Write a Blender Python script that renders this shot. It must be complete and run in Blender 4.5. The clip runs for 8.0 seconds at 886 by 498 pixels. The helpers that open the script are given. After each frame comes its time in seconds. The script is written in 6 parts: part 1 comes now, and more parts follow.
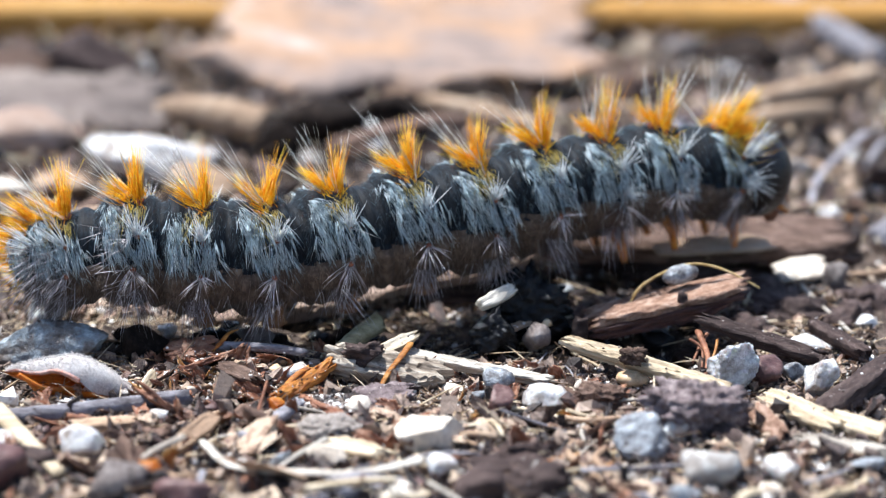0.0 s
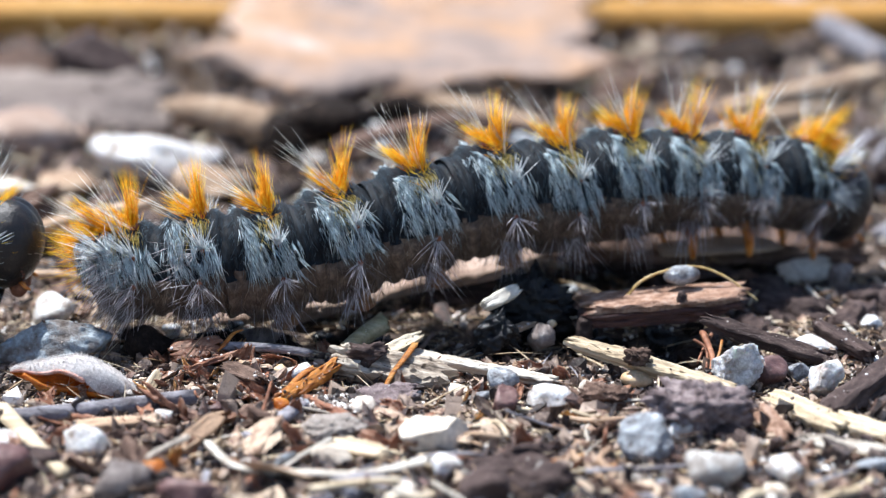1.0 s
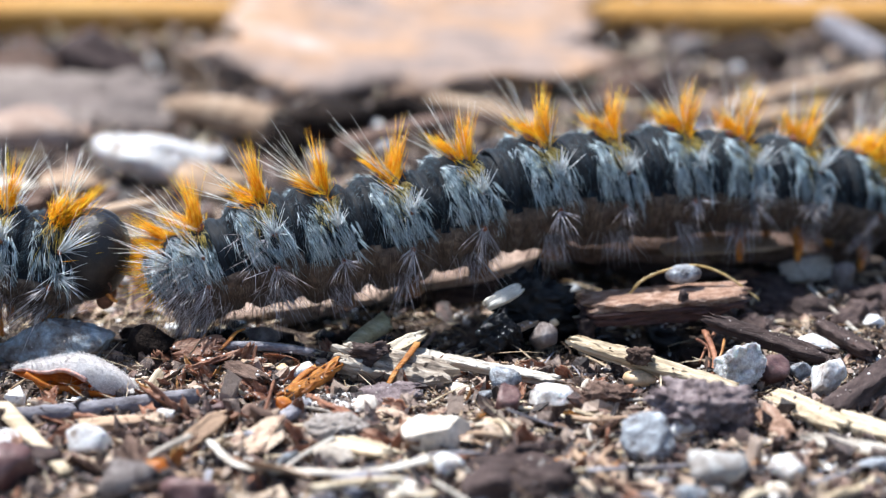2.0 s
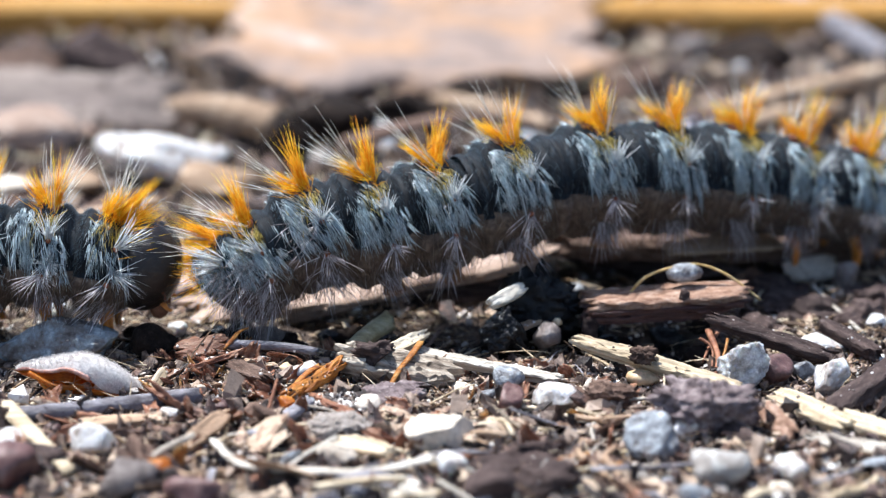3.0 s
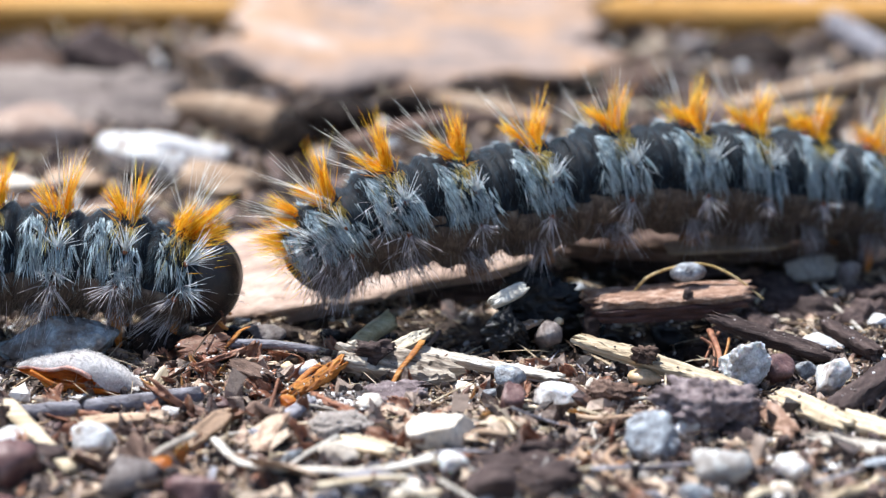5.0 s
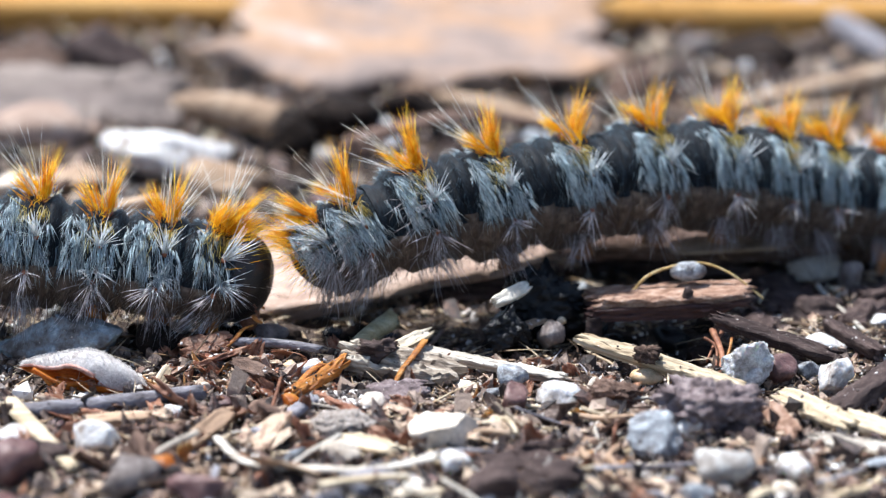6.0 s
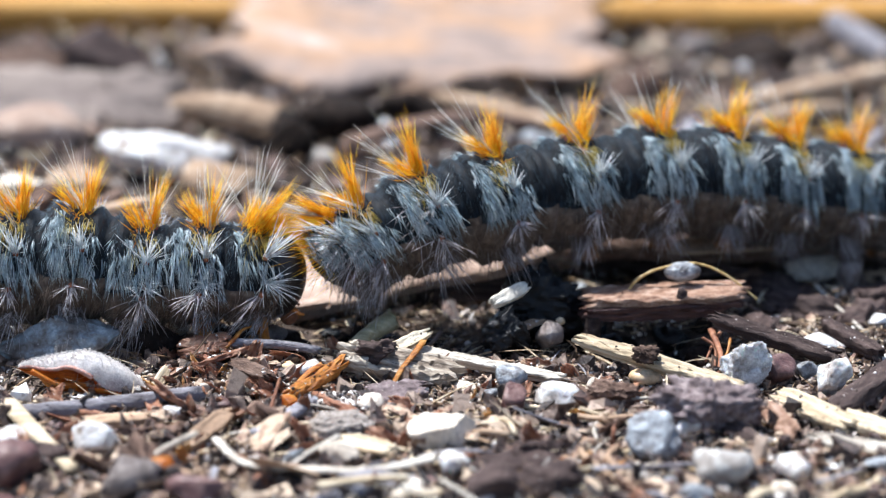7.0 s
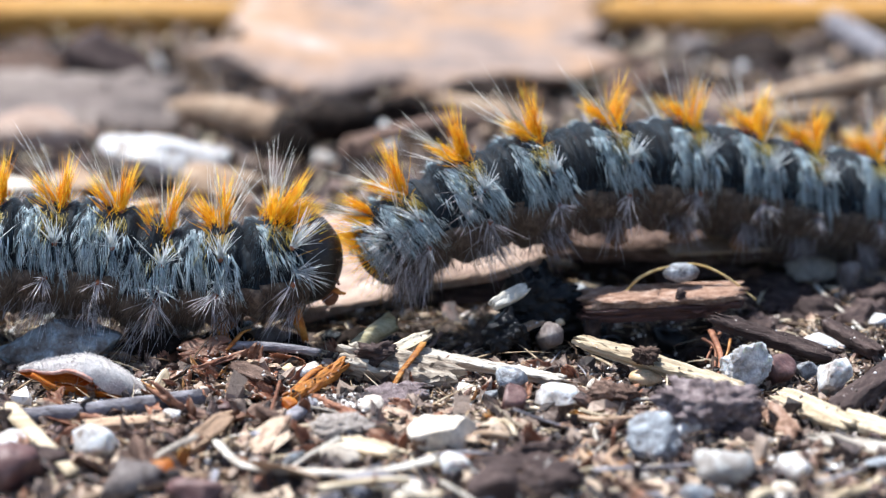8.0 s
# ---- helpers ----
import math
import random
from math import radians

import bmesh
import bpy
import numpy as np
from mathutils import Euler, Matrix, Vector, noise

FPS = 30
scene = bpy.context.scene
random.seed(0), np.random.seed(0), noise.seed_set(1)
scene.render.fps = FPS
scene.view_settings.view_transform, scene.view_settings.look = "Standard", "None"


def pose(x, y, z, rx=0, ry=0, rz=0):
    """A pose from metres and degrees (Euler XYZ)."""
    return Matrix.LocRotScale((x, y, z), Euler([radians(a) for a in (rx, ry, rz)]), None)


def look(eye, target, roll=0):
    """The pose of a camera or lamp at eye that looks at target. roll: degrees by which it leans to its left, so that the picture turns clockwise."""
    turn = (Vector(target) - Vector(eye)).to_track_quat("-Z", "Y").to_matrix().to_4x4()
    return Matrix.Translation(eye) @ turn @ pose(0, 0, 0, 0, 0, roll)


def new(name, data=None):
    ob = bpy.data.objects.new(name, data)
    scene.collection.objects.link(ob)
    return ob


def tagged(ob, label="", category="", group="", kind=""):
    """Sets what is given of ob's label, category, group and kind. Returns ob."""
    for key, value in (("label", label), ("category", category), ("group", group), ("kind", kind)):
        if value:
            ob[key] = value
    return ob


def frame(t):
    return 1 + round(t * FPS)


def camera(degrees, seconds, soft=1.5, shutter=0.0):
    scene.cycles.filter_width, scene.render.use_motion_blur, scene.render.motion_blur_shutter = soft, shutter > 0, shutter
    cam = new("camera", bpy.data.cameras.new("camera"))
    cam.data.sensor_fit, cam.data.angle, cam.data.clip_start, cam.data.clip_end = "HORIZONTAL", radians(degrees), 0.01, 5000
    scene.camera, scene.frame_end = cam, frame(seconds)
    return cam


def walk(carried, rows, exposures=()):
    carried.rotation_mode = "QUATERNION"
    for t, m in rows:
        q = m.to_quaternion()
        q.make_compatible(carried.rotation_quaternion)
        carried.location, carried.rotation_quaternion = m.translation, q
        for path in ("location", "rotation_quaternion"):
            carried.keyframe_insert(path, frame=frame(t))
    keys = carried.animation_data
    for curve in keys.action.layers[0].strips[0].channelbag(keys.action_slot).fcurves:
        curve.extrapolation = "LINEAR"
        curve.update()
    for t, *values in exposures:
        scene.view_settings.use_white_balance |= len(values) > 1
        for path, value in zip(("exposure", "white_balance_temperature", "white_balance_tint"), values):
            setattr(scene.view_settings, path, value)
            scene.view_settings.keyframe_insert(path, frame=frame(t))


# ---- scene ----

# Two hairy caterpillars walk in a line over forest litter in the sun. MM turns millimetres into metres.
MM = 0.001
LENS = 20
BACK = 111.2 * MM
PITCH = radians(17)
cam = camera(LENS, 8.0, soft=1.2)


def view(dx, dz, roll=0):
    """The camera's pose when its aim drifts by dx and dz millimetres."""
    eye = Vector((0, -BACK * math.cos(PITCH), 4.7 * MM + BACK * math.sin(PITCH)))
    return look(eye, Vector((dx * MM, 0, (4.7 + dz) * MM)), roll)


walk(cam, [
    (0, view(0.50, 0.08)), (0.5, view(0.41, 0.08)), (1, view(0.30, 0.10)), (1.5, view(0.27, 0.09)),
    (3, view(0.05, 0.02)), (3.5, view(0.07, 0.04)), (4, view(0, 0)), (4.5, view(0, 0, 0.05)),
    (6, view(-0.15, -0.06, 0.2)), (6.5, view(-0.15, -0.05, 0.3)), (7, view(-0.08, -0.03, 0.1)),
    (7.5, view(-0.06, 0.04, -0.1)), (8, view(-0.06, 0.06, -0.15))],
    exposures=[(0, 0.87, 6050, 10), (8, 0.87, 6050, 10)])
cam.data.dof.use_dof = True
cam.data.dof.focus_distance = BACK - 2.3 * MM
cam.data.dof.aperture_fstop = 43

# ---- light ----
SUN_EL, SUN_AZ = radians(69), radians(-48)   # azimuth from +y (away from the camera) towards +x
world = bpy.data.worlds.new("world")
scene.world = world
world.use_nodes = True
wn = world.node_tree.nodes
sky = wn.new("ShaderNodeTexSky")
sky.sky_type, sky.sun_disc = "NISHITA", False
sky.sun_elevation, sky.sun_rotation = SUN_EL, SUN_AZ
world.node_tree.links.new(sky.outputs[0], wn["Background"].inputs[0])
wn["Background"].inputs[1].default_value = 0.10
sun = new("sun", bpy.data.lights.new("sun", "SUN"))
sun.data.energy, sun.data.angle, sun.data.color = 5.0, radians(0.53), (1.0, 0.975, 0.93)
towards = Vector((math.sin(SUN_AZ) * math.cos(SUN_EL), math.cos(SUN_AZ) * math.cos(SUN_EL), math.sin(SUN_EL)))
sun.matrix_world = look(towards, (0, 0, 0))


# ---- materials ----
def mat(name, cols, size=0.4, rough=0.8, bump=0.4, spec=0.3, vary=0.25, stretch=(1, 1, 1), speck=None, sheen=0.0,
        through_light=0.0, island=False, glow=0.0, sub=0.0):
    """A surface whose colour wanders between cols over patches of size mm, with finer grain and relief on it.
    speck: (colour, share) of small crumbs. vary: how far whole pieces differ in tone."""
    m = bpy.data.materials.new(name)
    m.use_nodes = True
    nt = m.node_tree
    n, l = nt.nodes, nt.links
    p = n["Principled BSDF"]
    tc = n.new("ShaderNodeTexCoord")
    info = n.new("ShaderNodeObjectInfo")
    geo = n.new("ShaderNodeNewGeometry")
    mp = n.new("ShaderNodeMapping")
    mp.inputs["Scale"].default_value = stretch
    l.new(tc.outputs["Object"], mp.inputs["Vector"])
    rnd = geo.outputs["Random Per Island"] if island else info.outputs["Random"]
    w = n.new("ShaderNodeMath")
    w.operation = "MULTIPLY"
    w.inputs[1].default_value = 37.0
    l.new(rnd, w.inputs[0])

    def grain(k, detail):
        t = n.new("ShaderNodeTexNoise")
        t.noise_dimensions = "4D"
        t.inputs["Scale"].default_value = k / (size * MM)
        t.inputs["Detail"].default_value = detail
        t.inputs["Roughness"].default_value = 0.62
        l.new(mp.outputs[0], t.inputs["Vector"])
        l.new(w.outputs[0], t.inputs["W"])
        return t

    big, fine = grain(1.0, 5), grain(5.5, 4)
    ramp = n.new("ShaderNodeValToRGB")
    e = ramp.color_ramp.elements
    while len(e) < len(cols):
        e.new(0.5)
    for i, c in enumerate(cols):
        e[i].position = 0.32 + 0.36 * i / max(len(cols) - 1, 1)
        e[i].color = (*c, 1)
    add = n.new("ShaderNodeMath")
    add.operation = "MULTIPLY_ADD"
    add.inputs[1].default_value = 0.5
    l.new(rnd, add.inputs[0])
    off = n.new("ShaderNodeMath")
    off.operation = "SUBTRACT"
    off.inputs[1].default_value = 0.25 if island else 0.0
    if island:
        l.new(big.outputs["Fac"], off.inputs[0])
        l.new(off.outputs[0], add.inputs[2])
        l.new(add.outputs[0], ramp.inputs["Fac"])
    else:
        l.new(big.outputs["Fac"], ramp.inputs["Fac"])
    out = ramp.outputs["Color"]
    # finer grain and the tone of the piece
    tone = n.new("ShaderNodeMapRange")
    tone.inputs["From Min"].default_value, tone.inputs["From Max"].default_value = 0.3, 0.7
    tone.inputs["To Min"].default_value, tone.inputs["To Max"].default_value = 0.72, 1.22
    l.new(fine.outputs["Fac"], tone.inputs["Value"])
    lift = n.new("ShaderNodeMapRange")
    lift.inputs["To Min"].default_value, lift.inputs["To Max"].default_value = 1 - vary, 1 + vary
    l.new(rnd, lift.inputs["Value"])
    mul = n.new("ShaderNodeMath")
    mul.operation = "MULTIPLY"
    l.new(tone.outputs[0], mul.inputs[0])
    l.new(lift.outputs[0], mul.inputs[1])
    hsv = n.new("ShaderNodeHueSaturation")
    l.new(out, hsv.inputs["Color"])
    l.new(mul.outputs[0], hsv.inputs["Value"])
    out = hsv.outputs["Color"]
    if speck:
        v = n.new("ShaderNodeTexVoronoi")
        v.inputs["Scale"].default_value = 7.0 / (size * MM)
        l.new(tc.outputs["Object"], v.inputs["Vector"])
        r2 = n.new("ShaderNodeMapRange")
        r2.inputs["From Min"].default_value, r2.inputs["From Max"].default_value = speck[1], speck[1] * 0.6
        l.new(v.outputs["Distance"], r2.inputs["Value"])
        mx = n.new("ShaderNodeMix")
        mx.data_type = "RGBA"
        l.new(r2.outputs[0], mx.inputs["Factor"])
        l.new(out, mx.inputs["A"])
        mx.inputs["B"].default_value = (*speck[0], 1)
        out = mx.outputs["Result"]
    l.new(out, p.inputs["Base Color"])
    rr = n.new("ShaderNodeMapRange")
    rr.inputs["To Min"].default_value, rr.inputs["To Max"].default_value = max(rough - 0.15, 0.05), min(rough + 0.15, 1)
    l.new(fine.outputs["Fac"], rr.inputs["Value"])
    l.new(rr.outputs[0], p.inputs["Roughness"])
    p.inputs["Specular IOR Level"].default_value = spec
    p.inputs["Sheen Weight"].default_value = sheen
    p.inputs["Transmission Weight"].default_value = through_light
    if sub:
        p.inputs["Subsurface Weight"].default_value = sub
        p.inputs["Subsurface Radius"].default_value = (0.4 * MM, 0.3 * MM, 0.2 * MM)
        p.inputs["Subsurface Scale"].default_value = 1.0
    if bump:
        both = n.new("ShaderNodeMath")
        both.operation = "MULTIPLY_ADD"
        both.inputs[1].default_value = 0.35
        l.new(fine.outputs["Fac"], both.inputs[0])
        l.new(big.outputs["Fac"], both.inputs[2])
        b = n.new("ShaderNodeBump")
        b.inputs["Strength"].default_value = bump
        b.inputs["Distance"].default_value = size * MM * 0.45
        l.new(both.outputs[0], b.inputs["Height"])
        l.new(b.outputs[0], p.inputs["Normal"])
    if glow:        # light that passes through thin hairs and blades
        tl = n.new("ShaderNodeBsdfTranslucent")
        l.new(out, tl.inputs["Color"])
        ms = n.new("ShaderNodeMixShader")
        ms.inputs[0].default_value = glow
        l.new(p.outputs[0], ms.inputs[1])
        l.new(tl.outputs[0], ms.inputs[2])
        l.new(ms.outputs[0], n["Material Output"].inputs["Surface"])
    return m


SOIL = mat("soil", [(0.022, 0.016, 0.013), (0.065, 0.047, 0.038), (0.16, 0.12, 0.095)], 0.7, 0.95, 0.8, 0.15, speck=((0.33, 0.28, 0.22), 0.22))
SANDY = mat("sandy", [(0.12, 0.092, 0.075), (0.28, 0.235, 0.20), (0.50, 0.45, 0.41)], 0.14, 0.8, 1.0, 0.3, 0.1, speck=((0.78, 0.76, 0.73), 0.24))
STUB_WOOD = mat("stub_wood", [(0.26, 0.22, 0.12), (0.40, 0.35, 0.20), (0.52, 0.47, 0.31)], 0.5, 0.7, 0.6, 0.3, 0.1, (0.2, 1, 1))
GRIT = mat("grit", [(0.035, 0.023, 0.018), (0.10, 0.068, 0.052), (0.23, 0.175, 0.14), (0.44, 0.38, 0.33), (0.74, 0.72, 0.69)], 0.3, 0.35, 0.4, 0.5, island=True)
CRUMB = mat("crumb", [(0.020, 0.012, 0.010), (0.062, 0.039, 0.031), (0.145, 0.098, 0.075), (0.31, 0.23, 0.175)], 0.3, 0.55, 0.8, 0.45, island=True)
SCRAP = mat("scrap", [(0.020, 0.011, 0.010), (0.070, 0.038, 0.031), (0.16, 0.086, 0.062), (0.29, 0.175, 0.112), (0.50, 0.38, 0.27)], 0.35, 0.5, 0.9, 0.5, 0.2, island=True)
FIBRE = mat("fibre", [(0.07, 0.04, 0.022), (0.22, 0.13, 0.07), (0.38, 0.27, 0.16), (0.5, 0.42, 0.30)], 0.3, 0.7, 0.3, 0.3, island=True)
WHITE_STONE = mat("white_stone", [(0.24, 0.17, 0.125), (0.52, 0.47, 0.43), (0.74, 0.73, 0.71), (0.82, 0.82, 0.81)], 0.6, 0.5, 0.7, 0.4, 0.12, sub=0.2, speck=((0.34, 0.25, 0.19), 0.12))
CREAM_STONE = mat("cream_stone", [(0.42, 0.34, 0.26), (0.66, 0.57, 0.46), (0.76, 0.69, 0.60)], 0.9, 0.6, 0.25, 0.4, 0.1)
GREY_STONE = mat("grey_stone", [(0.06, 0.052, 0.05), (0.19, 0.185, 0.19), (0.33, 0.355, 0.38), (0.66, 0.69, 0.71)], 0.5, 0.42, 1.0, 0.5, 0.3, speck=((0.75, 0.76, 0.77), 0.16))
BROWN_STONE = mat("brown_stone", [(0.055, 0.022, 0.022), (0.14, 0.07, 0.062), (0.27, 0.17, 0.145)], 0.5, 0.45, 0.4, 0.45, 0.3)
MIXED_STONE = mat("mixed_stone", [(0.22, 0.17, 0.14), (0.42, 0.38, 0.34), (0.66, 0.64, 0.60)], 0.6, 0.6, 0.4, 0.4, 0.35)
MOTTLED_STONE = mat("mottled_stone", [(0.09, 0.072, 0.062), (0.18, 0.165, 0.155), (0.27, 0.305, 0.325), (0.46, 0.50, 0.52)], 0.9, 0.85, 0.6, 0.15, 0.0, speck=((0.08, 0.07, 0.06), 0.10))
DULL_STONE = mat("dull_stone", [(0.07, 0.052, 0.045), (0.17, 0.135, 0.12), (0.30, 0.26, 0.235)], 0.5, 0.55, 0.8, 0.4, 0.25, speck=((0.5, 0.46, 0.42), 0.12))
# Near-black humus: the shade under the slab and the way is in its colour.
SHADE_HUMUS = mat("humus", [(0.008, 0.006, 0.005), (0.02, 0.014, 0.011), (0.05, 0.035, 0.028)], 0.6, 0.95, 1.0, 0.1, 0.3)
PURPLE_BARK = mat("purple_bark", [(0.075, 0.055, 0.055), (0.20, 0.152, 0.15), (0.36, 0.30, 0.29)], 0.4, 0.85, 1.0, 0.25, 0.1, speck=((0.5, 0.44, 0.42), 0.14))
PALE_WOOD = mat("pale_wood", [(0.32, 0.23, 0.135), (0.53, 0.43, 0.29), (0.70, 0.61, 0.46)], 0.3, 0.7, 1.0, 0.3, 0.12, (0.06, 1, 1), speck=((0.26, 0.18, 0.11), 0.12))
QUARTZ = mat("quartz", [(0.26, 0.21, 0.18), (0.50, 0.49, 0.49), (0.76, 0.78, 0.80), (0.94, 0.95, 0.96)], 0.55, 0.16, 1.0, 0.5, 0.1, through_light=0.25, sub=0.25)
BARK = mat("bark", [(0.045, 0.028, 0.022), (0.12, 0.075, 0.056), (0.23, 0.155, 0.12)], 0.45, 0.9, 0.9, 0.2, 0.3, (0.35, 1, 1.6), speck=((0.34, 0.26, 0.2), 0.14))
PINK_BARK = mat("pink_bark", [(0.22, 0.145, 0.11), (0.37, 0.265, 0.205), (0.49, 0.39, 0.325)], 1.1, 0.85, 0.6, 0.2, 0.12, (0.5, 1, 1))
# Red-brown bark, darkened further for the shade on a chip's front edge.
SHADED_RED_BARK = mat("shaded_red_bark", [(0.03, 0.011, 0.009), (0.075, 0.030, 0.024), (0.15, 0.07, 0.055)], 0.35, 0.5, 0.9, 0.4, 0.1, (0.3, 1, 2), speck=((0.4, 0.32, 0.26), 0.10))
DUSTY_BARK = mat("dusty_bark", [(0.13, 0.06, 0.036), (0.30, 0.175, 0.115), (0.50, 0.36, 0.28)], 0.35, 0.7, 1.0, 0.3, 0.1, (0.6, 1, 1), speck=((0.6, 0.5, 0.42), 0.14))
DARK_BARK = mat("dark_bark", [(0.022, 0.014, 0.013), (0.055, 0.036, 0.032), (0.12, 0.085, 0.075)], 0.4, 0.85, 0.9, 0.25, 0.25, (0.3, 1, 1.5), speck=((0.4, 0.35, 0.3), 0.12))
GREY_BARK = mat("grey_bark", [(0.12, 0.105, 0.11), (0.24, 0.225, 0.24), (0.40, 0.385, 0.41)], 0.5, 0.9, 1.0, 0.2, 0.2, (0.4, 1, 1), speck=((0.6, 0.6, 0.63), 0.12))
STRAW = mat("straw", [(0.36, 0.26, 0.15), (0.56, 0.45, 0.30), (0.72, 0.63, 0.48)], 0.4, 0.6, 0.9, 0.35, 0.2, (0.08, 1, 1), speck=((0.25, 0.16, 0.1), 0.13))
GREY_STRAW = mat("grey_straw", [(0.24, 0.195, 0.155), (0.46, 0.41, 0.34), (0.64, 0.60, 0.53)], 0.35, 0.75, 0.9, 0.3, 0.15, (0.1, 1, 1), speck=((0.78, 0.75, 0.69), 0.16))
PLATE_BARK = mat("plate_bark", [(0.10, 0.08, 0.072), (0.20, 0.16, 0.14), (0.29, 0.235, 0.20)], 2.5, 0.9, 0.8, 0.2, 0.2, (0.4, 1, 1))
WEATHERED = mat("weathered", [(0.09, 0.068, 0.052), (0.24, 0.19, 0.145), (0.40, 0.34, 0.27), (0.60, 0.54, 0.45)], 0.3, 0.8, 1.0, 0.25, 0.1, (0.08, 1, 1), speck=((0.7, 0.66, 0.6), 0.1))
AMBER = mat("amber", [(0.20, 0.075, 0.02), (0.42, 0.18, 0.05), (0.58, 0.35, 0.14)], 0.5, 0.4, 0.4, 0.4, 0.15, (0.3, 1, 1), sub=0.2)
BRACT = mat("bract", [(0.20, 0.05, 0.01), (0.50, 0.19, 0.03), (0.70, 0.38, 0.11)], 0.3, 0.5, 1.0, 0.4, 0.15, (0.12, 1, 1), speck=((0.75, 0.66, 0.55), 0.12), glow=0.25)
RED_FLAKE = mat("red_flake", [(0.16, 0.05, 0.026), (0.36, 0.155, 0.085), (0.58, 0.34, 0.22)], 0.35, 0.45, 0.9, 0.45, 0.3, (0.4, 1, 1), speck=((0.7, 0.6, 0.52), 0.12), glow=0.3)
RUST = mat("rust", [(0.09, 0.032, 0.018), (0.21, 0.085, 0.045), (0.35, 0.17, 0.09)], 0.4, 0.6, 0.5, 0.35, 0.25, (0.4, 1, 1))
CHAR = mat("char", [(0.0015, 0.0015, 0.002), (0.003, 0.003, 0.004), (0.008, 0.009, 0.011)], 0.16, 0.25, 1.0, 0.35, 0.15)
BUD_RED = mat("bud_red", [(0.34, 0.065, 0.012), (0.66, 0.22, 0.03), (0.85, 0.46, 0.09)], 0.5, 0.35, 0.5, 0.45, 0.0, (0.4, 1, 1), glow=0.5)
SEED = mat("seed", [(0.5, 0.33, 0.18), (0.66, 0.49, 0.30), (0.74, 0.60, 0.42)], 0.8, 0.45, 0.15, 0.4, 0.1, sub=0.15)
SLAB_BARK = mat("slab_bark", [(0.17, 0.135, 0.12), (0.29, 0.215, 0.175), (0.37, 0.225, 0.135), (0.42, 0.34, 0.29)], 4.0, 0.85, 0.5, 0.2, 0.0, (0.5, 1, 1), speck=((0.22, 0.16, 0.13), 0.10))
YELLOW_WOOD = mat("yellow_wood", [(0.30, 0.135, 0.022), (0.46, 0.225, 0.045), (0.54, 0.32, 0.09)], 2.5, 0.7, 0.4, 0.3, 0.1, (0.1, 1, 1))
TAN_WOOD = mat("tan_wood", [(0.22, 0.14, 0.09), (0.38, 0.26, 0.17), (0.52, 0.40, 0.29)], 1.2, 0.8, 0.6, 0.25, 0.25, (0.3, 1, 1))
CREAM_FLAKE = mat("cream_flake", [(0.45, 0.39, 0.31), (0.60, 0.55, 0.46), (0.72, 0.68, 0.60)], 0.4, 0.6, 0.6, 0.3, 0.1, (0.4, 1, 1))
# the caterpillars
VELVET = mat("velvet", [(0.0015, 0.0025, 0.004), (0.004, 0.007, 0.011), (0.014, 0.026, 0.037)], 0.3, 0.6, 0.6, 0.2, 0.1, (2.2, 0.5, 0.5), sheen=0.03)
BELLY = mat("belly", [(0.045, 0.031, 0.023), (0.105, 0.074, 0.054), (0.20, 0.155, 0.115)], 0.35, 0.7, 0.6, 0.3, 0.1, sheen=0.1)
CAPSULE = mat("capsule", [(0.006, 0.005, 0.005), (0.011, 0.009, 0.0085), (0.028, 0.019, 0.014)], 0.35, 0.38, 0.45, 0.45, 0.0)
LEG_SKIN = mat("leg_skin", [(0.34, 0.10, 0.015), (0.60, 0.22, 0.035), (0.70, 0.34, 0.09)], 0.4, 0.45, 0.4, 0.45, 0.1, sub=0.15)
PROLEG_SKIN = mat("proleg_skin", [(0.11, 0.05, 0.025), (0.22, 0.105, 0.045), (0.36, 0.19, 0.08)], 0.4, 0.5, 0.4, 0.4, 0.1, sub=0.1)
ORANGE_HAIR = mat("orange_hair", [(0.93, 0.40, 0.003), (0.98, 0.61, 0.008), (0.98, 0.79, 0.08)], 0.5, 0.4, 0.0, 0.4, 0.08, island=True, glow=0.55)
YELLOW_HAIR = mat("yellow_hair", [(0.52, 0.37, 0.05), (0.74, 0.60, 0.13), (0.86, 0.77, 0.36)], 0.5, 0.45, 0.0, 0.4, 0.2, island=True, glow=0.4)
PALE_HAIR = mat("pale_hair", [(0.52, 0.49, 0.40), (0.76, 0.75, 0.68), (0.92, 0.92, 0.88)], 0.5, 0.4, 0.0, 0.5, 0.2, island=True, glow=0.35)
SILVER_HAIR = mat("silver_hair", [(0.30, 0.42, 0.48), (0.60, 0.74, 0.80), (0.88, 0.96, 0.98)], 0.5, 0.3, 0.0, 0.7, 0.25, island=True, glow=0.35)
STAR_HAIR = mat("star_hair", [(0.62, 0.68, 0.71), (0.86, 0.91, 0.93), (0.96, 0.98, 0.98)], 0.5, 0.3, 0.0, 0.7, 0.12, island=True, glow=0.4)
NAP_HAIR = mat("nap_hair", [(0.012, 0.020, 0.028), (0.04, 0.064, 0.082), (0.13, 0.19, 0.225)], 0.5, 0.5, 0.0, 0.4, 0.25, island=True, glow=0.2)
BROWN_HAIR = mat("brown_hair", [(0.20, 0.16, 0.15), (0.46, 0.41, 0.41), (0.80, 0.77, 0.78)], 0.5, 0.45, 0.0, 0.45, 0.25, island=True, glow=0.4)
FUZZ = mat("fuzz", [(0.07, 0.05, 0.036), (0.14, 0.10, 0.072), (0.27, 0.21, 0.16)], 0.5, 0.6, 0.0, 0.3, 0.2, island=True, glow=0.3)
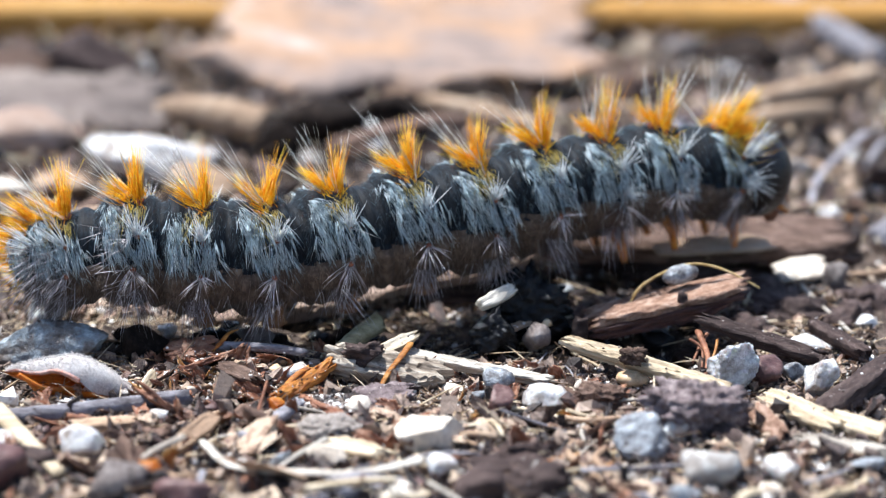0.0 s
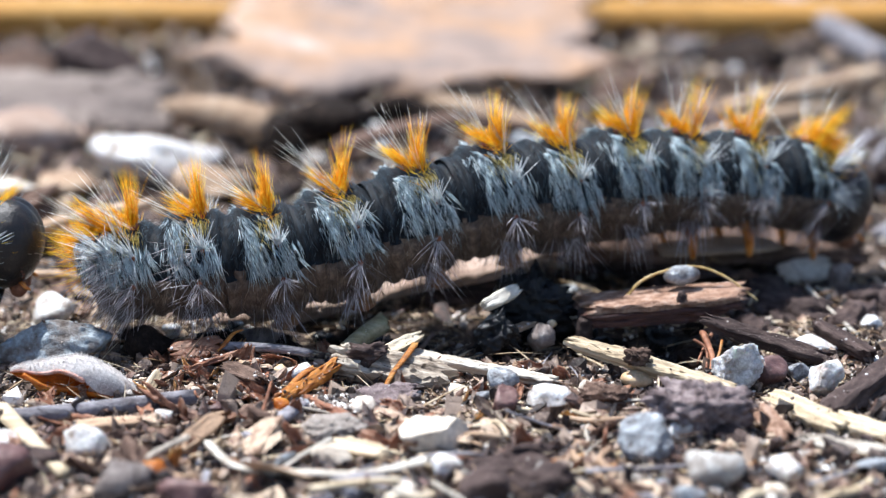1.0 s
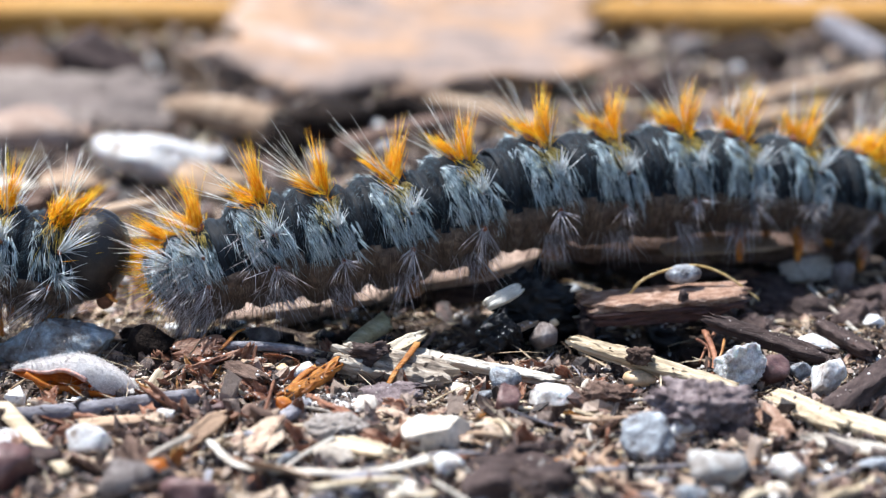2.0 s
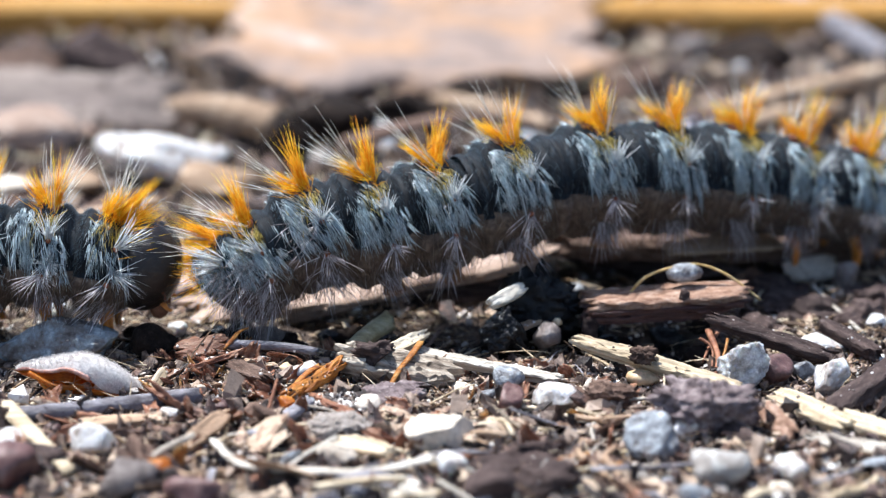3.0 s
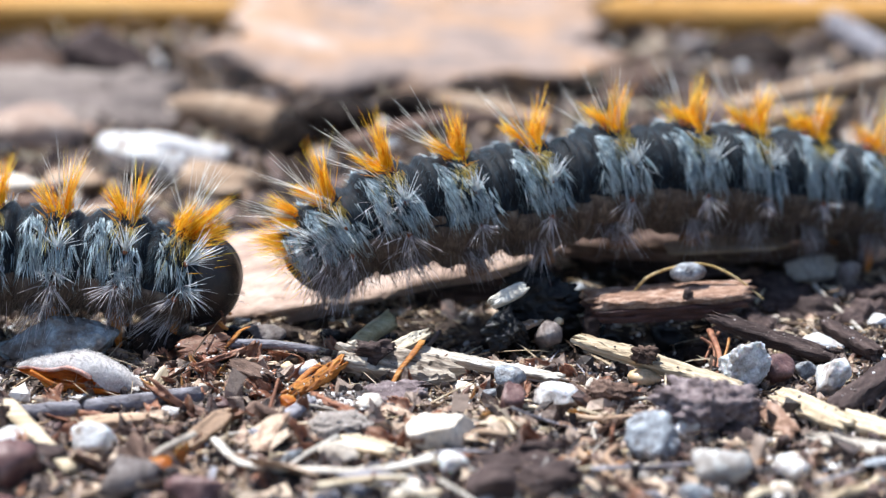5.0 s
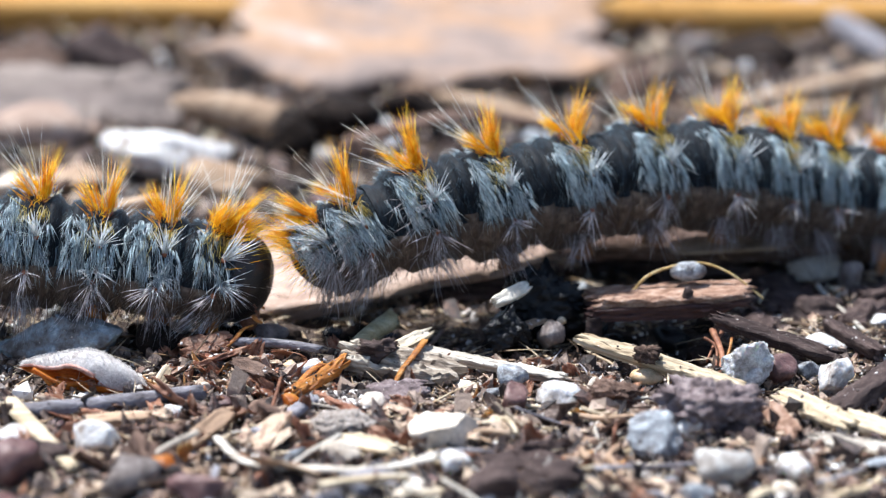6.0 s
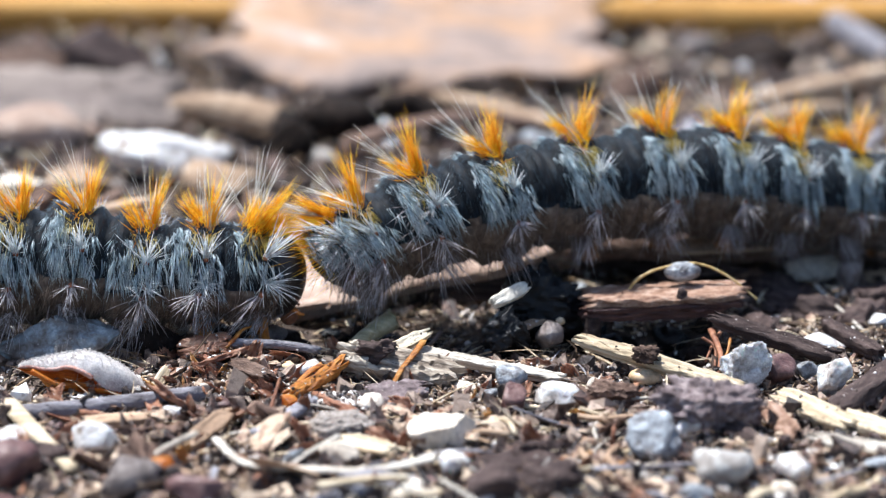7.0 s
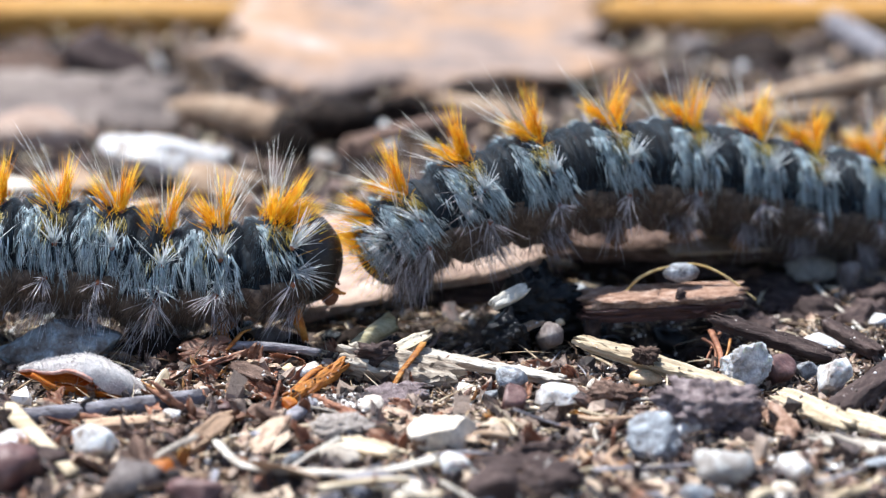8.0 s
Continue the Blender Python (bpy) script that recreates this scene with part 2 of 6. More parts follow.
WART = mat("wart", [(0.20, 0.055, 0.025), (0.34, 0.12, 0.06), (0.45, 0.2, 0.1)], 0.2, 0.22, 0.3, 0.4, 0.1)


# ---- builders ----
def part(name, me, material, parent=None, label="", smooth=True):
    """Links a mesh (or a bmesh) as one object, under a thing or a part."""
    if isinstance(me, bmesh.types.BMesh):
        bm, me = me, bpy.data.meshes.new(name)
        bm.to_mesh(me)
        bm.free()
    if material and not me.materials:
        me.materials.append(material)
        if smooth:
            me.polygons.foreach_set("use_smooth", [True] * len(me.polygons))
    ob = new(name, me)
    if parent:
        ob.parent = parent
    if label:
        ob["label"] = label
    return ob


def mesh_of(name, verts, faces, material, smooth=True):
    me = bpy.data.meshes.new(name)
    me.from_pydata([tuple(v) for v in verts], [], faces)
    me.materials.append(material)
    if smooth:
        me.polygons.foreach_set("use_smooth", [True] * len(me.polygons))
    me.update()
    return me


def n3(v, s, k=0.0):
    return noise.noise(Vector((v[0] * s + k, v[1] * s - k * 0.7, v[2] * s + k * 1.3)))


def n2(x, y, s, k=0.0):
    return noise.noise(Vector((x * s + k, y * s - k, k * 0.37)))


SHORT = ((0, 1.0), (0.55, 0.8))      # rings of a short hair
NAP = ((0, 1.0),)                    # and of the shortest


class Strands:
    """Collects tapered, bent three-sided hairs; all lengths in millimetres."""

    def __init__(self):
        self.v, self.f = [], []

    def hair(self, p, d, length, r=0.016, bend=(0, 0, 0), rings=((0, 1.0), (0.35, 0.9), (0.72, 0.55))):
        p, d, bend = Vector(p), Vector(d).normalized(), Vector(bend)
        a = d.orthogonal().normalized()
        b = d.cross(a)
        i, top = len(self.v), 3 * len(rings) - 3
        for s, q in rings:
            c = p + d * (length * s) + bend * (length * s * s)
            for k in range(3):
                w = 2.094 * k
                self.v.append((c + (a * math.cos(w) + b * math.sin(w)) * (r * q)) * MM)
        self.v.append((p + d * length + bend * length) * MM)
        for j in range(0, top, 3):
            for k in range(3):
                m = (k + 1) % 3
                self.f.append((i + j + k, i + j + m, i + j + 3 + m, i + j + 3 + k))
        for k in range(3):
            self.f.append((i + top + k, i + top + (k + 1) % 3, i + top + 3))

    def mesh(self, name, material):
        return mesh_of(name, self.v, self.f, material)


def stone_mesh(name, material, seed, facets=6, rough=0.12, level=3, planes=(), grit=0.0):
    """A stone of unit size (millimetres are set by the object's scale baked in later): a ball cut by planes and worn."""
    rng = random.Random(seed)
    bm = bmesh.new()
    bmesh.ops.create_icosphere(bm, subdivisions=level, radius=1.0)
    cuts = [(Vector(d).normalized(), h) for d, h in planes]
    for _ in range(facets):
        d = Vector((rng.gauss(0, 1), rng.gauss(0, 1), rng.gauss(0, 1))).normalized()
        cuts.append((d, rng.uniform(0.5, 0.8)))
    for v in bm.verts:
        p = v.co.copy()
        for d, h in cuts:
            over = p.dot(d) - h
            if over > 0:
                p -= d * over * 0.96
        p *= 1 + rough * n3(p, 1.6, seed) + rough * 0.5 * n3(p, 4.5, seed + 9)
        if grit:
            p *= 1 + grit * (abs(n3(p, 5.5, seed + 3)) * 2 - 0.5) + grit * 0.6 * n3(p, 12.0, seed + 5)
        v.co = p
    me = bpy.data.meshes.new(name)
    bm.to_mesh(me)
    bm.free()
    me.materials.append(material)
    me.polygons.foreach_set("use_smooth", [True] * len(me.polygons))
    return me


def scaled(me, sx, sy, sz):
    """A copy of a mesh stretched to half-sizes in millimetres."""
    me = me.copy()
    me.transform(Matrix.Diagonal((sx * MM, sy * MM, sz * MM, 1)))
    return me


def ground_z(x, y):
    """Height of the litter's soil in millimetres."""
    far = min(max((y - 16) / 40, 0), 1)
    return (0.25 * n2(x, y, 0.16, 3.1) + 0.26 * n2(x, y, 0.45, 8.2)) * (1 + 3.0 * far) + 0.12 * n2(x, y, 1.4, 1.4) - 0.12 \
        + 0.7 * math.exp(-((x + 9.3) / 2.6) ** 2 - ((y + 3.4) / 1.7) ** 2) \
        - 0.9 * math.exp(-((x - 9.2) / 3.0) ** 4 - ((y - 0.2) / 2.2) ** 4) - 0.5 * math.exp(-((x - 0.0) / 7.0) ** 4 - ((y - 1.6) / 2.2) ** 4)


def track_y(x):
    """The caterpillars' way: its depth at x, in millimetres."""
    d = (x + 9) / 27
    return 0.6 if d <= 0 else 0.6 + 10 * d ** 1.25


def stone(name, label, x, y, z, size, material, seed, rot=(0, 0, 0), facets=6, rough=0.12, level=3, category="pebble", planes=(), grit=0.03):
    me = scaled(stone_mesh(name, material, seed, facets, rough, level, planes, grit), *size)
    ob = tagged(new(name, me), label, category)
    ob.matrix_world = pose(x * MM, y * MM, z * MM, *rot)
    return ob


def chip_mesh(name, material, seed, length, width, thick, curl=0.0, ragged=0.15, nx=22, ny=9, taper=0.3, rough=0.08, bow=0.0):
    """A split piece of bark or wood along x: uneven outline, torn ends, layered edge."""
    bm = bmesh.new()
    rows_ = []
    for layer in range(4):      # bottom to top, the middle layers drawn in
        g = []
        inset = (0.0, 0.05, -0.03, 0.0)[layer]
        for i in range(nx + 1):
            u = i / nx * 2 - 1
            line = []
            for j in range(ny + 1):
                w = j / ny * 2 - 1
                end = 1 + ragged * n2(w * 2.2, layer * 0.4, 1.3, seed) * 1.6 - inset
                half = (1 - taper * abs(u) ** 3) * (1 + ragged * n2(u * 3, layer * 0.5 + (5 if w > 0 else 0), 1.0, seed + 4)) - inset
                x = u * length / 2 * end
                y = w * width / 2 * half
                edge = max(abs(u), abs(w))
                t = thick * (1 - 0.35 * max(edge - 0.8, 0) * 5 * 0.6)
                z = (layer / 3 - 0.5) * t
                if layer in (0, 3):
                    z += rough * thick * 2 * n2(x * 0.5, y * 2.2, 1.6 / max(width * 0.3, 0.3), seed + layer) + rough * thick * n2(x, y * 3, 2.5 / max(width * 0.3, 0.3), seed)
                z += curl * (y / (width / 2)) ** 2 * width * 0.5 + bow * (x / (length / 2)) ** 2 * length * 0.5
                line.append(bm.verts.new((x * MM, y * MM, z * MM)))
            g.append(line)
        rows_.append(g)
    for layer, flip in ((0, True), (3, False)):
        g = rows_[layer]
        for i in range(nx):
            for j in range(ny):
                q = [g[i][j], g[i + 1][j], g[i + 1][j + 1], g[i][j + 1]]
                bm.faces.new(q[::-1] if flip else q)
    for a in range(3):
        lo, hi = rows_[a], rows_[a + 1]
        for i in range(nx):
            bm.faces.new((lo[i][0], lo[i + 1][0], hi[i + 1][0], hi[i][0]))
            bm.faces.new((lo[i + 1][ny], lo[i][ny], hi[i][ny], hi[i + 1][ny]))
        for j in range(ny):
            bm.faces.new((lo[0][j + 1], lo[0][j], hi[0][j], hi[0][j + 1]))
            bm.faces.new((lo[nx][j], lo[nx][j + 1], hi[nx][j + 1], hi[nx][j]))
    for a in (1, 2):            # drop the inner sheets' unused vertices
        for line in rows_[a]:
            for v in line:
                if not v.link_faces:
                    bm.verts.remove(v)
    me = bpy.data.meshes.new(name)
    bm.to_mesh(me)
    bm.free()
    me.materials.append(material)
    me.polygons.foreach_set("use_smooth", [len(p.vertices) == 4 and abs(p.normal.z) > 0.5 for p in me.polygons])
    return me


def chip(name, label, m, material, seed, size, category="bark chip", **kw):
    ob = tagged(new(name, chip_mesh(name, material, seed, *size, **kw)), label, category)
    ob.matrix_world = m
    return ob


def between(a, b, roll=0.0):
    """A pose at the middle of a and b (millimetres) with x along them."""
    a, b = Vector(a) * MM, Vector(b) * MM
    m = (b - a).to_track_quat("X", "Z").to_matrix().to_4x4()
    return Matrix.Translation((a + b) / 2) @ m @ Euler((radians(roll), 0, 0)).to_matrix().to_4x4()


def stem_mesh(name, material, pts, r0, r1, seed, sides=9, flute=0.12, hollow=False, steps=7, flat=1.0):
    """A twig, straw or stalk through pts (millimetres), from radius r0 to r1, with ridges, bends and torn ends."""
    rng = random.Random(seed)
    pts = [Vector(p) for p in pts]
    line = []
    for i in range(len(pts) - 1):
        a, b = pts[max(i - 1, 0)], pts[i]
        c, d = pts[i + 1], pts[min(i + 2, len(pts) - 1)]
        for s in range(steps):
            t = s / steps
            line.append(0.5 * (2 * b + (c - a) * t + (2 * a - 5 * b + 4 * c - d) * t * t + (3 * b - a - 3 * c + d) * t ** 3))
    line.append(pts[-1])
    n = len(line)
    ridge = [1 + flute * rng.uniform(-1, 1) for _ in range(sides)]
    verts, faces = [], []
    for i, p in enumerate(line):
        d = (line[min(i + 1, n - 1)] - line[max(i - 1, 0)]).normalized()
        side = d.cross(Vector((0, 0, 1)))
        side = side.normalized() if side.length > 1e-4 else Vector((1, 0, 0))
        up = side.cross(d).normalized()
        r = r0 + (r1 - r0) * i / (n - 1)
        r *= 1 + 0.10 * noise.noise(Vector((i * 0.55, seed, 0)))
        for k in range(sides):
            w = 2 * math.pi * k / sides
            q = r * ridge[k] * (1 + 0.06 * noise.noise(Vector((i * 0.8, k, seed))))
            torn = Vector((0, 0, 0))
            if i in (0, n - 1):
                torn = d * (rng.uniform(-0.9, 0.9) * r)
            verts.append((p + side * (math.cos(w) * q) + up * (math.sin(w) * q * flat) + torn) * MM)
    for i in range(n - 1):
        for k in range(sides):
            m = (k + 1) % sides
            faces.append((i * sides + k, i * sides + m, (i + 1) * sides + m, (i + 1) * sides + k))
    for i, rev in ((0, True), (n - 1, False)):
        c = len(verts)
        mid = line[i] + (line[1] - line[0] if i == 0 else line[-2] - line[-1]).normalized() * (r0 if i == 0 else r1) * (0.9 if hollow else 0.2)
        verts.append(mid * MM)
        for k in range(sides):
            a, b = i * sides + k, i * sides + (k + 1) % sides
            faces.append((b, a, c) if rev else (a, b, c))
    return mesh_of(name, verts, faces, material)


def stem(name, label, pts, r0, r1, material, seed, category="twig", **kw):
    """Stands at its first point; the mesh is in the object's own space."""
    o = Vector(pts[0])
    ob = tagged(new(name, stem_mesh(name, material, [Vector(p) - o for p in pts], r0, r1, seed, **kw)), label, category)
    ob.matrix_world = Matrix.Translation(o * MM)
    return ob


# ---- ground ----
def build_ground():
    """One sheet: fine near the walkers, wide steps out to the horizon."""
    def steps(lo, hi, fine, reach):
        out, x = [], lo
        while x < hi:
            out.append(x)
            x += fine
        grow, a, b = fine, lo, hi
        left, right = [], [hi]
        while b < reach:
            grow *= 1.28
            a, b = a - grow, b + grow
            left.insert(0, a)
            right.append(b)
        return left + out + right

    xs, ys = steps(-26, 26, 0.3, 60000), steps(-22, 50, 0.3, 60000)
    verts, faces = [], []
    ny = len(ys)
    for x in xs:
        for y in ys:
            far = max(abs(x), abs(y)) > 160
            verts.append((x * MM, y * MM, (-0.3 if far else ground_z(x, y)) * MM))
    for i in range(len(xs) - 1):
        for j in range(ny - 1):
            k = i * ny + j
            faces.append((k, k + ny, k + ny + 1, k + 1))
    ob = new("ground", mesh_of("ground", verts, faces, SOIL))
    tagged(ob, "dark brown crumbly forest soil strewn with litter", "ground", kind="structure")


build_ground()

# ---- caterpillars ----
SEGMENTS = ("t1", "t2", "t3", "a1", "a2", "a3", "a4", "a5", "a6", "a7", "a8", "a9")
GIRTH = dict(t1=2.31, t2=2.36, t3=2.46, a1=2.5, a2=2.5, a3=2.5, a4=2.5, a5=2.5, a6=2.45, a7=2.3, a8=2.05, a9=1.6)


def skin_point(R, x, a, half):
    """A point on a segment's skin: x along it, a the angle from the back (0) round to the belly (180 degrees)."""
    u = x / half
    r = R * (1 - 0.08 * u * u - 0.3 * max(abs(u) - 0.75, 0))
    if R == GIRTH["t1"]:
        r *= 1 - 0.14 * max(u, 0) ** 1.5
    r *= 1 + (0.03 + 0.025 * max(math.cos(a * 0.6), 0)) * math.cos(6.04 * (x + 0.12)) * (1 - 0.25 * u * u)
    # a puffed ring under the hair bands, a deep furrow between one segment and the next
    r *= 1 + 0.035 * math.exp(-((x + 0.7) / 0.38) ** 2) - 0.10 * math.exp(-((x - 1.3) / 0.36) ** 2) - 0.10 * math.exp(-((x + 1.75) / 0.36) ** 2)
    b = abs((a + math.pi) % (2 * math.pi) - math.pi)
    r *= 1 + 0.055 * math.exp(-((b - 1.78) / 0.15) ** 2) - 0.05 * math.exp(-((b - 1.5) / 0.10) ** 2)     # the fold along the side
    thorax = R in (GIRTH["t1"], GIRTH["t2"], GIRTH["t3"])
    deep = 0.96 if math.cos(a) > 0 else 0.93 if thorax else 1.10
    return Vector((x, r * 0.93 * math.sin(a), r * deep * math.cos(a)))


def segment_mesh(name, R, half, lo, hi, material, tail=False):
    """The skin of one segment between the angles lo and hi on both sides, with its small folds."""
    nx, na = 34, 44
    verts, faces = [], []
    for i in range(nx + 1):
        x = -half + 2 * half * i / nx
        for k in range(na + 1):
            a = lo + (hi - lo) * k / na
            p = skin_point(R, x, a, half)
            if tail:
                s = max(-x / half, 0)
                p.y *= math.sqrt(max(1 - s ** 2.6, 0.0)) * 0.999 + 0.001
                p.z *= math.sqrt(max(1 - s ** 2.6, 0.0)) * 0.999 + 0.001
            wr = 0.026 * R * n3(p, 1.1, R * 7) + 0.008 * R * n3(p, 4.0, R)
            d = Vector((0, p.y, p.z))
            p += d.normalized() * wr if d.length > 1e-6 else Vector((0, 0, 0))
            verts.append(p * MM)
    for i in range(nx):
        for k in range(na):
            q = i * (na + 1) + k
            faces.append((q, q + 1, q + na + 2, q + na + 1))
    return mesh_of(name, verts, faces, material)


def tufts(R, half, seed, kind):
    """The hair meshes of one segment, by part name."""
    rng = random.Random(seed)
    g = lambda s: rng.gauss(0, s)
    out = {}
    # orange brushes on the back: a short one leaning back, a tall pointed one in front
    s = Strands()
    knob = Vector((0, 0, 0.32))             # the tufts stand on low knobs
    fat = {"thorax": 0.75, "crest": 1.5, "tail": 1.3}.get(kind, 1.0)
    tilt, tall = g(0.08), rng.uniform(0.9, 1.12)
    for side in (-1, 1):
        for _ in range(int(90 * fat)):     # upright brush, its hairs drawn to a point
            a, px = side * abs(g(0.13)) + g(0.05), g(0.14)
            p = skin_point(R, 0.30 + px, a, half) * 0.985 + knob * 0.7
            lean = {"crest": 0.9, "tail": -0.55, "thorax": 0.12}.get(kind, 0.14) + tilt
            s.hair(p, (lean - px * 0.3 + g(0.13), a * 0.5 + g(0.12), 1.0), 2.5 * tall * math.exp(-(px / 0.2) ** 2) * rng.random() ** 1.2 + 0.5, 0.014, (g(0.05), g(0.05), 0), SHORT)
        for _ in range(int(72 * fat)):     # brush leaning back
            a = side * abs(g(0.22)) + g(0.06)
            p = skin_point(R, -0.20 + g(0.12), a, half) * 0.985 + knob * 0.7
            lean = {"crest": 0.7, "tail": -1.25, "thorax": -0.8}.get(kind, -1.05) + tilt
            s.hair(p, (lean + g(0.3), a * 1.2 + g(0.2), 0.8), 1.3 * rng.uniform(0.3, 1.1), 0.0135, (0, g(0.05), 0.1), SHORT)
        for _ in range(int(60 * fat)):      # short bright spikes between and down the sides
            a = side * abs(g(0.32))
            p = skin_point(R, 0.05 + g(0.26), a, half) * 0.985 + knob * 0.4
            s.hair(p, (g(0.5), a + g(0.4), 0.9), 0.6 + g(0.18), 0.013, (0, 0, -0.1), SHORT)
        if kind == "crest":                 # the collar over the head
            for _ in range(120):
                a = side * abs(g(0.34))
                p = skin_point(R, 0.7 + g(0.3), a, half) * 0.985
                s.hair(p, (1.0 + g(0.4), a * 0.8 + g(0.2), 0.7), 1.6 * rng.uniform(0.5, 1.15), 0.0125, (0, 0, 0), SHORT)
    if kind == "tail":                      # orange rim round the hind end, thickest above
        for _ in range(380):
            a = g(0.85)
            p = skin_point(R, -0.9 + g(0.15), a, half)
            p = Vector((p.x, p.y * 0.75, p.z * 0.75))
            s.hair(p, Vector((-1.0 + g(0.35), math.sin(a) * 0.7 + g(0.3), math.cos(a) * 0.75 + 0.1 + g(0.3))), 1.7 * rng.uniform(0.4, 1.25), 0.0115, (g(0.1), g(0.1), g(0.1)), SHORT)
    out["orange_tuft"] = (s, ORANGE_HAIR)
    s = Strands()
    for side in (-1, 1):                    # yellow fringe lower down
        for _ in range(110):
            a = side * (0.34 + abs(g(0.2)))
            p = skin_point(R, -0.30 + g(0.2), a, half) * 0.99
            s.hair(p, (0.12 + g(0.22), side * 0.75, -0.45 + g(0.3)), 0.85 + g(0.18), 0.012, (0, 0, -0.3), SHORT)
        for _ in range(64):
            a = side * (0.28 + abs(g(0.13)))
            p = skin_point(R, 0.42 + g(0.12), a, half) * 0.99
            s.hair(p, (0.05 + g(0.12), side * 0.75, -0.1 + g(0.2)), 0.8 + g(0.2), 0.012, (0, 0, -0.35), SHORT)
    out["yellow_fringe"] = (s, YELLOW_HAIR)
    s = Strands()
    for c in range({"crest": 9, "thorax": 8, "tail": 9}.get(kind, 8)):     # long pale hairs, in wisps
        lean = {"crest": 0.4, "thorax": 0.2, "tail": -1.0}.get(kind, -0.7) + g(0.38)
        ca, cs = g(0.3), g(0.22)
        for _ in range(4):
            a = ca + g(0.05)
            p = skin_point(R, cs + g(0.06), a, half) * 0.985 + knob * 0.5
            s.hair(p, (lean + g(0.07), a + g(0.07), 1.0), 3.2 * rng.uniform(0.45, 1.2), 0.0145, (g(0.06), 0, g(0.05)))
    out["long_hairs"] = (s, PALE_HAIR)
    # silvery down: a hanging band behind the tuft, greyer locks under the star
    s = Strands()
    lo_a = {"crest": 0.2, "thorax": 0.25}.get(kind, 0.2)
    bands = ((-0.78, 0.31, 560, lo_a, 1.45), (0.38, 0.36, 310, 0.75, 1.65)) if kind != "crest" else ((-0.66, 0.2, 240, lo_a, 1.5), (0.2, 0.3, 90, 0.9, 1.7))
    for side in (-1, 1):
        for band, spread, num, a0, a1 in bands:
            for _ in range(num // 6):       # in small locks
                ca, cx, lean, rise = rng.uniform(a0, a1), g(spread), g(0.22), 0.26 + g(0.12)
                for _ in range(6):
                    a = side * (ca + g(0.035))
                    p = skin_point(R, band + cx + g(0.04) + 0.2 * (abs(a) - 0.8), a, half) * 0.99
                    t = Vector((0, math.cos(a) * side, -math.sin(a) * side))
                    o = Vector((0, math.sin(a), math.cos(a)))
                    s.hair(p, Vector((0.14 + lean + g(0.06), 0, 0)) + t * 1.0 + o * (rise + g(0.04)), 1.05 * rng.uniform(0.45, 1.25), 0.0145, o * -0.22 + Vector((g(0.08), 0, 0)), SHORT)
    out["flank_down"] = (s, SILVER_HAIR)
    s = Strands()
    for _ in range(2600):                   # fine short nap, thickest on the crests of the folds
        x, a = rng.uniform(-0.78, 0.78) * half, rng.uniform(-1.6, 1.6)
        if math.cos(6.04 * (x + 0.12)) < rng.uniform(-1.3, 0.7):
            continue
        o = Vector((0, math.sin(a), math.cos(a)))
        t = Vector((0, math.cos(a), -math.sin(a))) * (1 if a > 0 else -1)
        s.hair(skin_point(R, x, a, half) * 0.995, t + o * 0.45 + Vector((-0.3 + g(0.4), 0, 0)), 0.55 * rng.uniform(0.4, 1.3), 0.0105, o * -0.2, NAP)
    out["velvet_nap"] = (s, NAP_HAIR)
    # stars of stiff hairs on the warts, fanning upwards
    s, w = Strands(), []
    ahead = {"crest": 0.95, "tail": -0.8, "thorax": 0.1}.get(kind, -0.05)
    if R < 2.1 and kind == "abdomen":
        ahead = -0.6
    long_ = {"crest": 1.45, "thorax": 1.1, "tail": 1.5}.get(kind, 1.0)
    at = {"crest": 0.95, "thorax": 1.0}.get(kind, 1.08)
    for side in (-1, 1):
        c = skin_point(R, 0.30 if kind != "crest" else 0.4, side * at, half)
        w.append(c)
        o = Vector((0, math.sin(side * at), math.cos(at)))
        for _ in range(24):                 # the fan
            v = Vector((ahead + g(0.42), 0, 0.95 + g(0.2)))
            s.hair(c + Vector((g(0.06), 0, g(0.06))), v + o * (0.6 + g(0.2)), 1.6 * rng.uniform(0.55, 1.15) * long_, 0.024, Vector((g(0.06), 0, -0.05 + g(0.05))))
        for _ in range(12):                 # thinner rays all round
            v = Vector((ahead + g(0.7), g(0.3), g(0.8)))
            s.hair(c + Vector((g(0.08), 0, g(0.08))), v + o * 0.6, 1.15 * rng.uniform(0.45, 1.2) * long_, 0.0145, Vector((g(0.06), 0, -0.1 + g(0.05))))
        if kind in ("crest", "thorax"):
            c = skin_point(R, 0.3 if kind != "crest" else 0.4, side * 1.5, half)
            w.append(c)
            for _ in range(40):
                v = Vector((ahead + g(0.6), side * 0.6, g(0.5)))
                s.hair(c + Vector((g(0.06), 0, g(0.06))), v, 1.15 * rng.uniform(0.5, 1.2) * long_, 0.0165, Vector((g(0.06), 0, -0.1)))
    out["flank_star"] = (s, STAR_HAIR)
    s = Strands()
    back = -0.45 + g(0.25) + 0.6 * min(ahead, 0)
    for side in (-1, 1):
        c = skin_point(R, 0.05 + g(0.1), side * 1.72, half)
        w.append(c)
        o = Vector((0, math.sin(side * 1.72), math.cos(1.72)))
        for _ in range(11):                 # in wisps, most of them swept back
            wx, wz, wl = g(0.7) + back, -0.45 + g(0.5), rng.uniform(0.4, 1.15)
            for _ in range(rng.choice((2, 4, 5))):
                v = Vector((wx + g(0.1), g(0.2), wz + g(0.1)))
                s.hair(c + Vector((g(0.07), 0, g(0.06))), v + o * 0.7, 1.85 * wl * rng.uniform(0.7, 1.1), 0.0155, Vector((g(0.04), 0, -0.2 + g(0.04))))
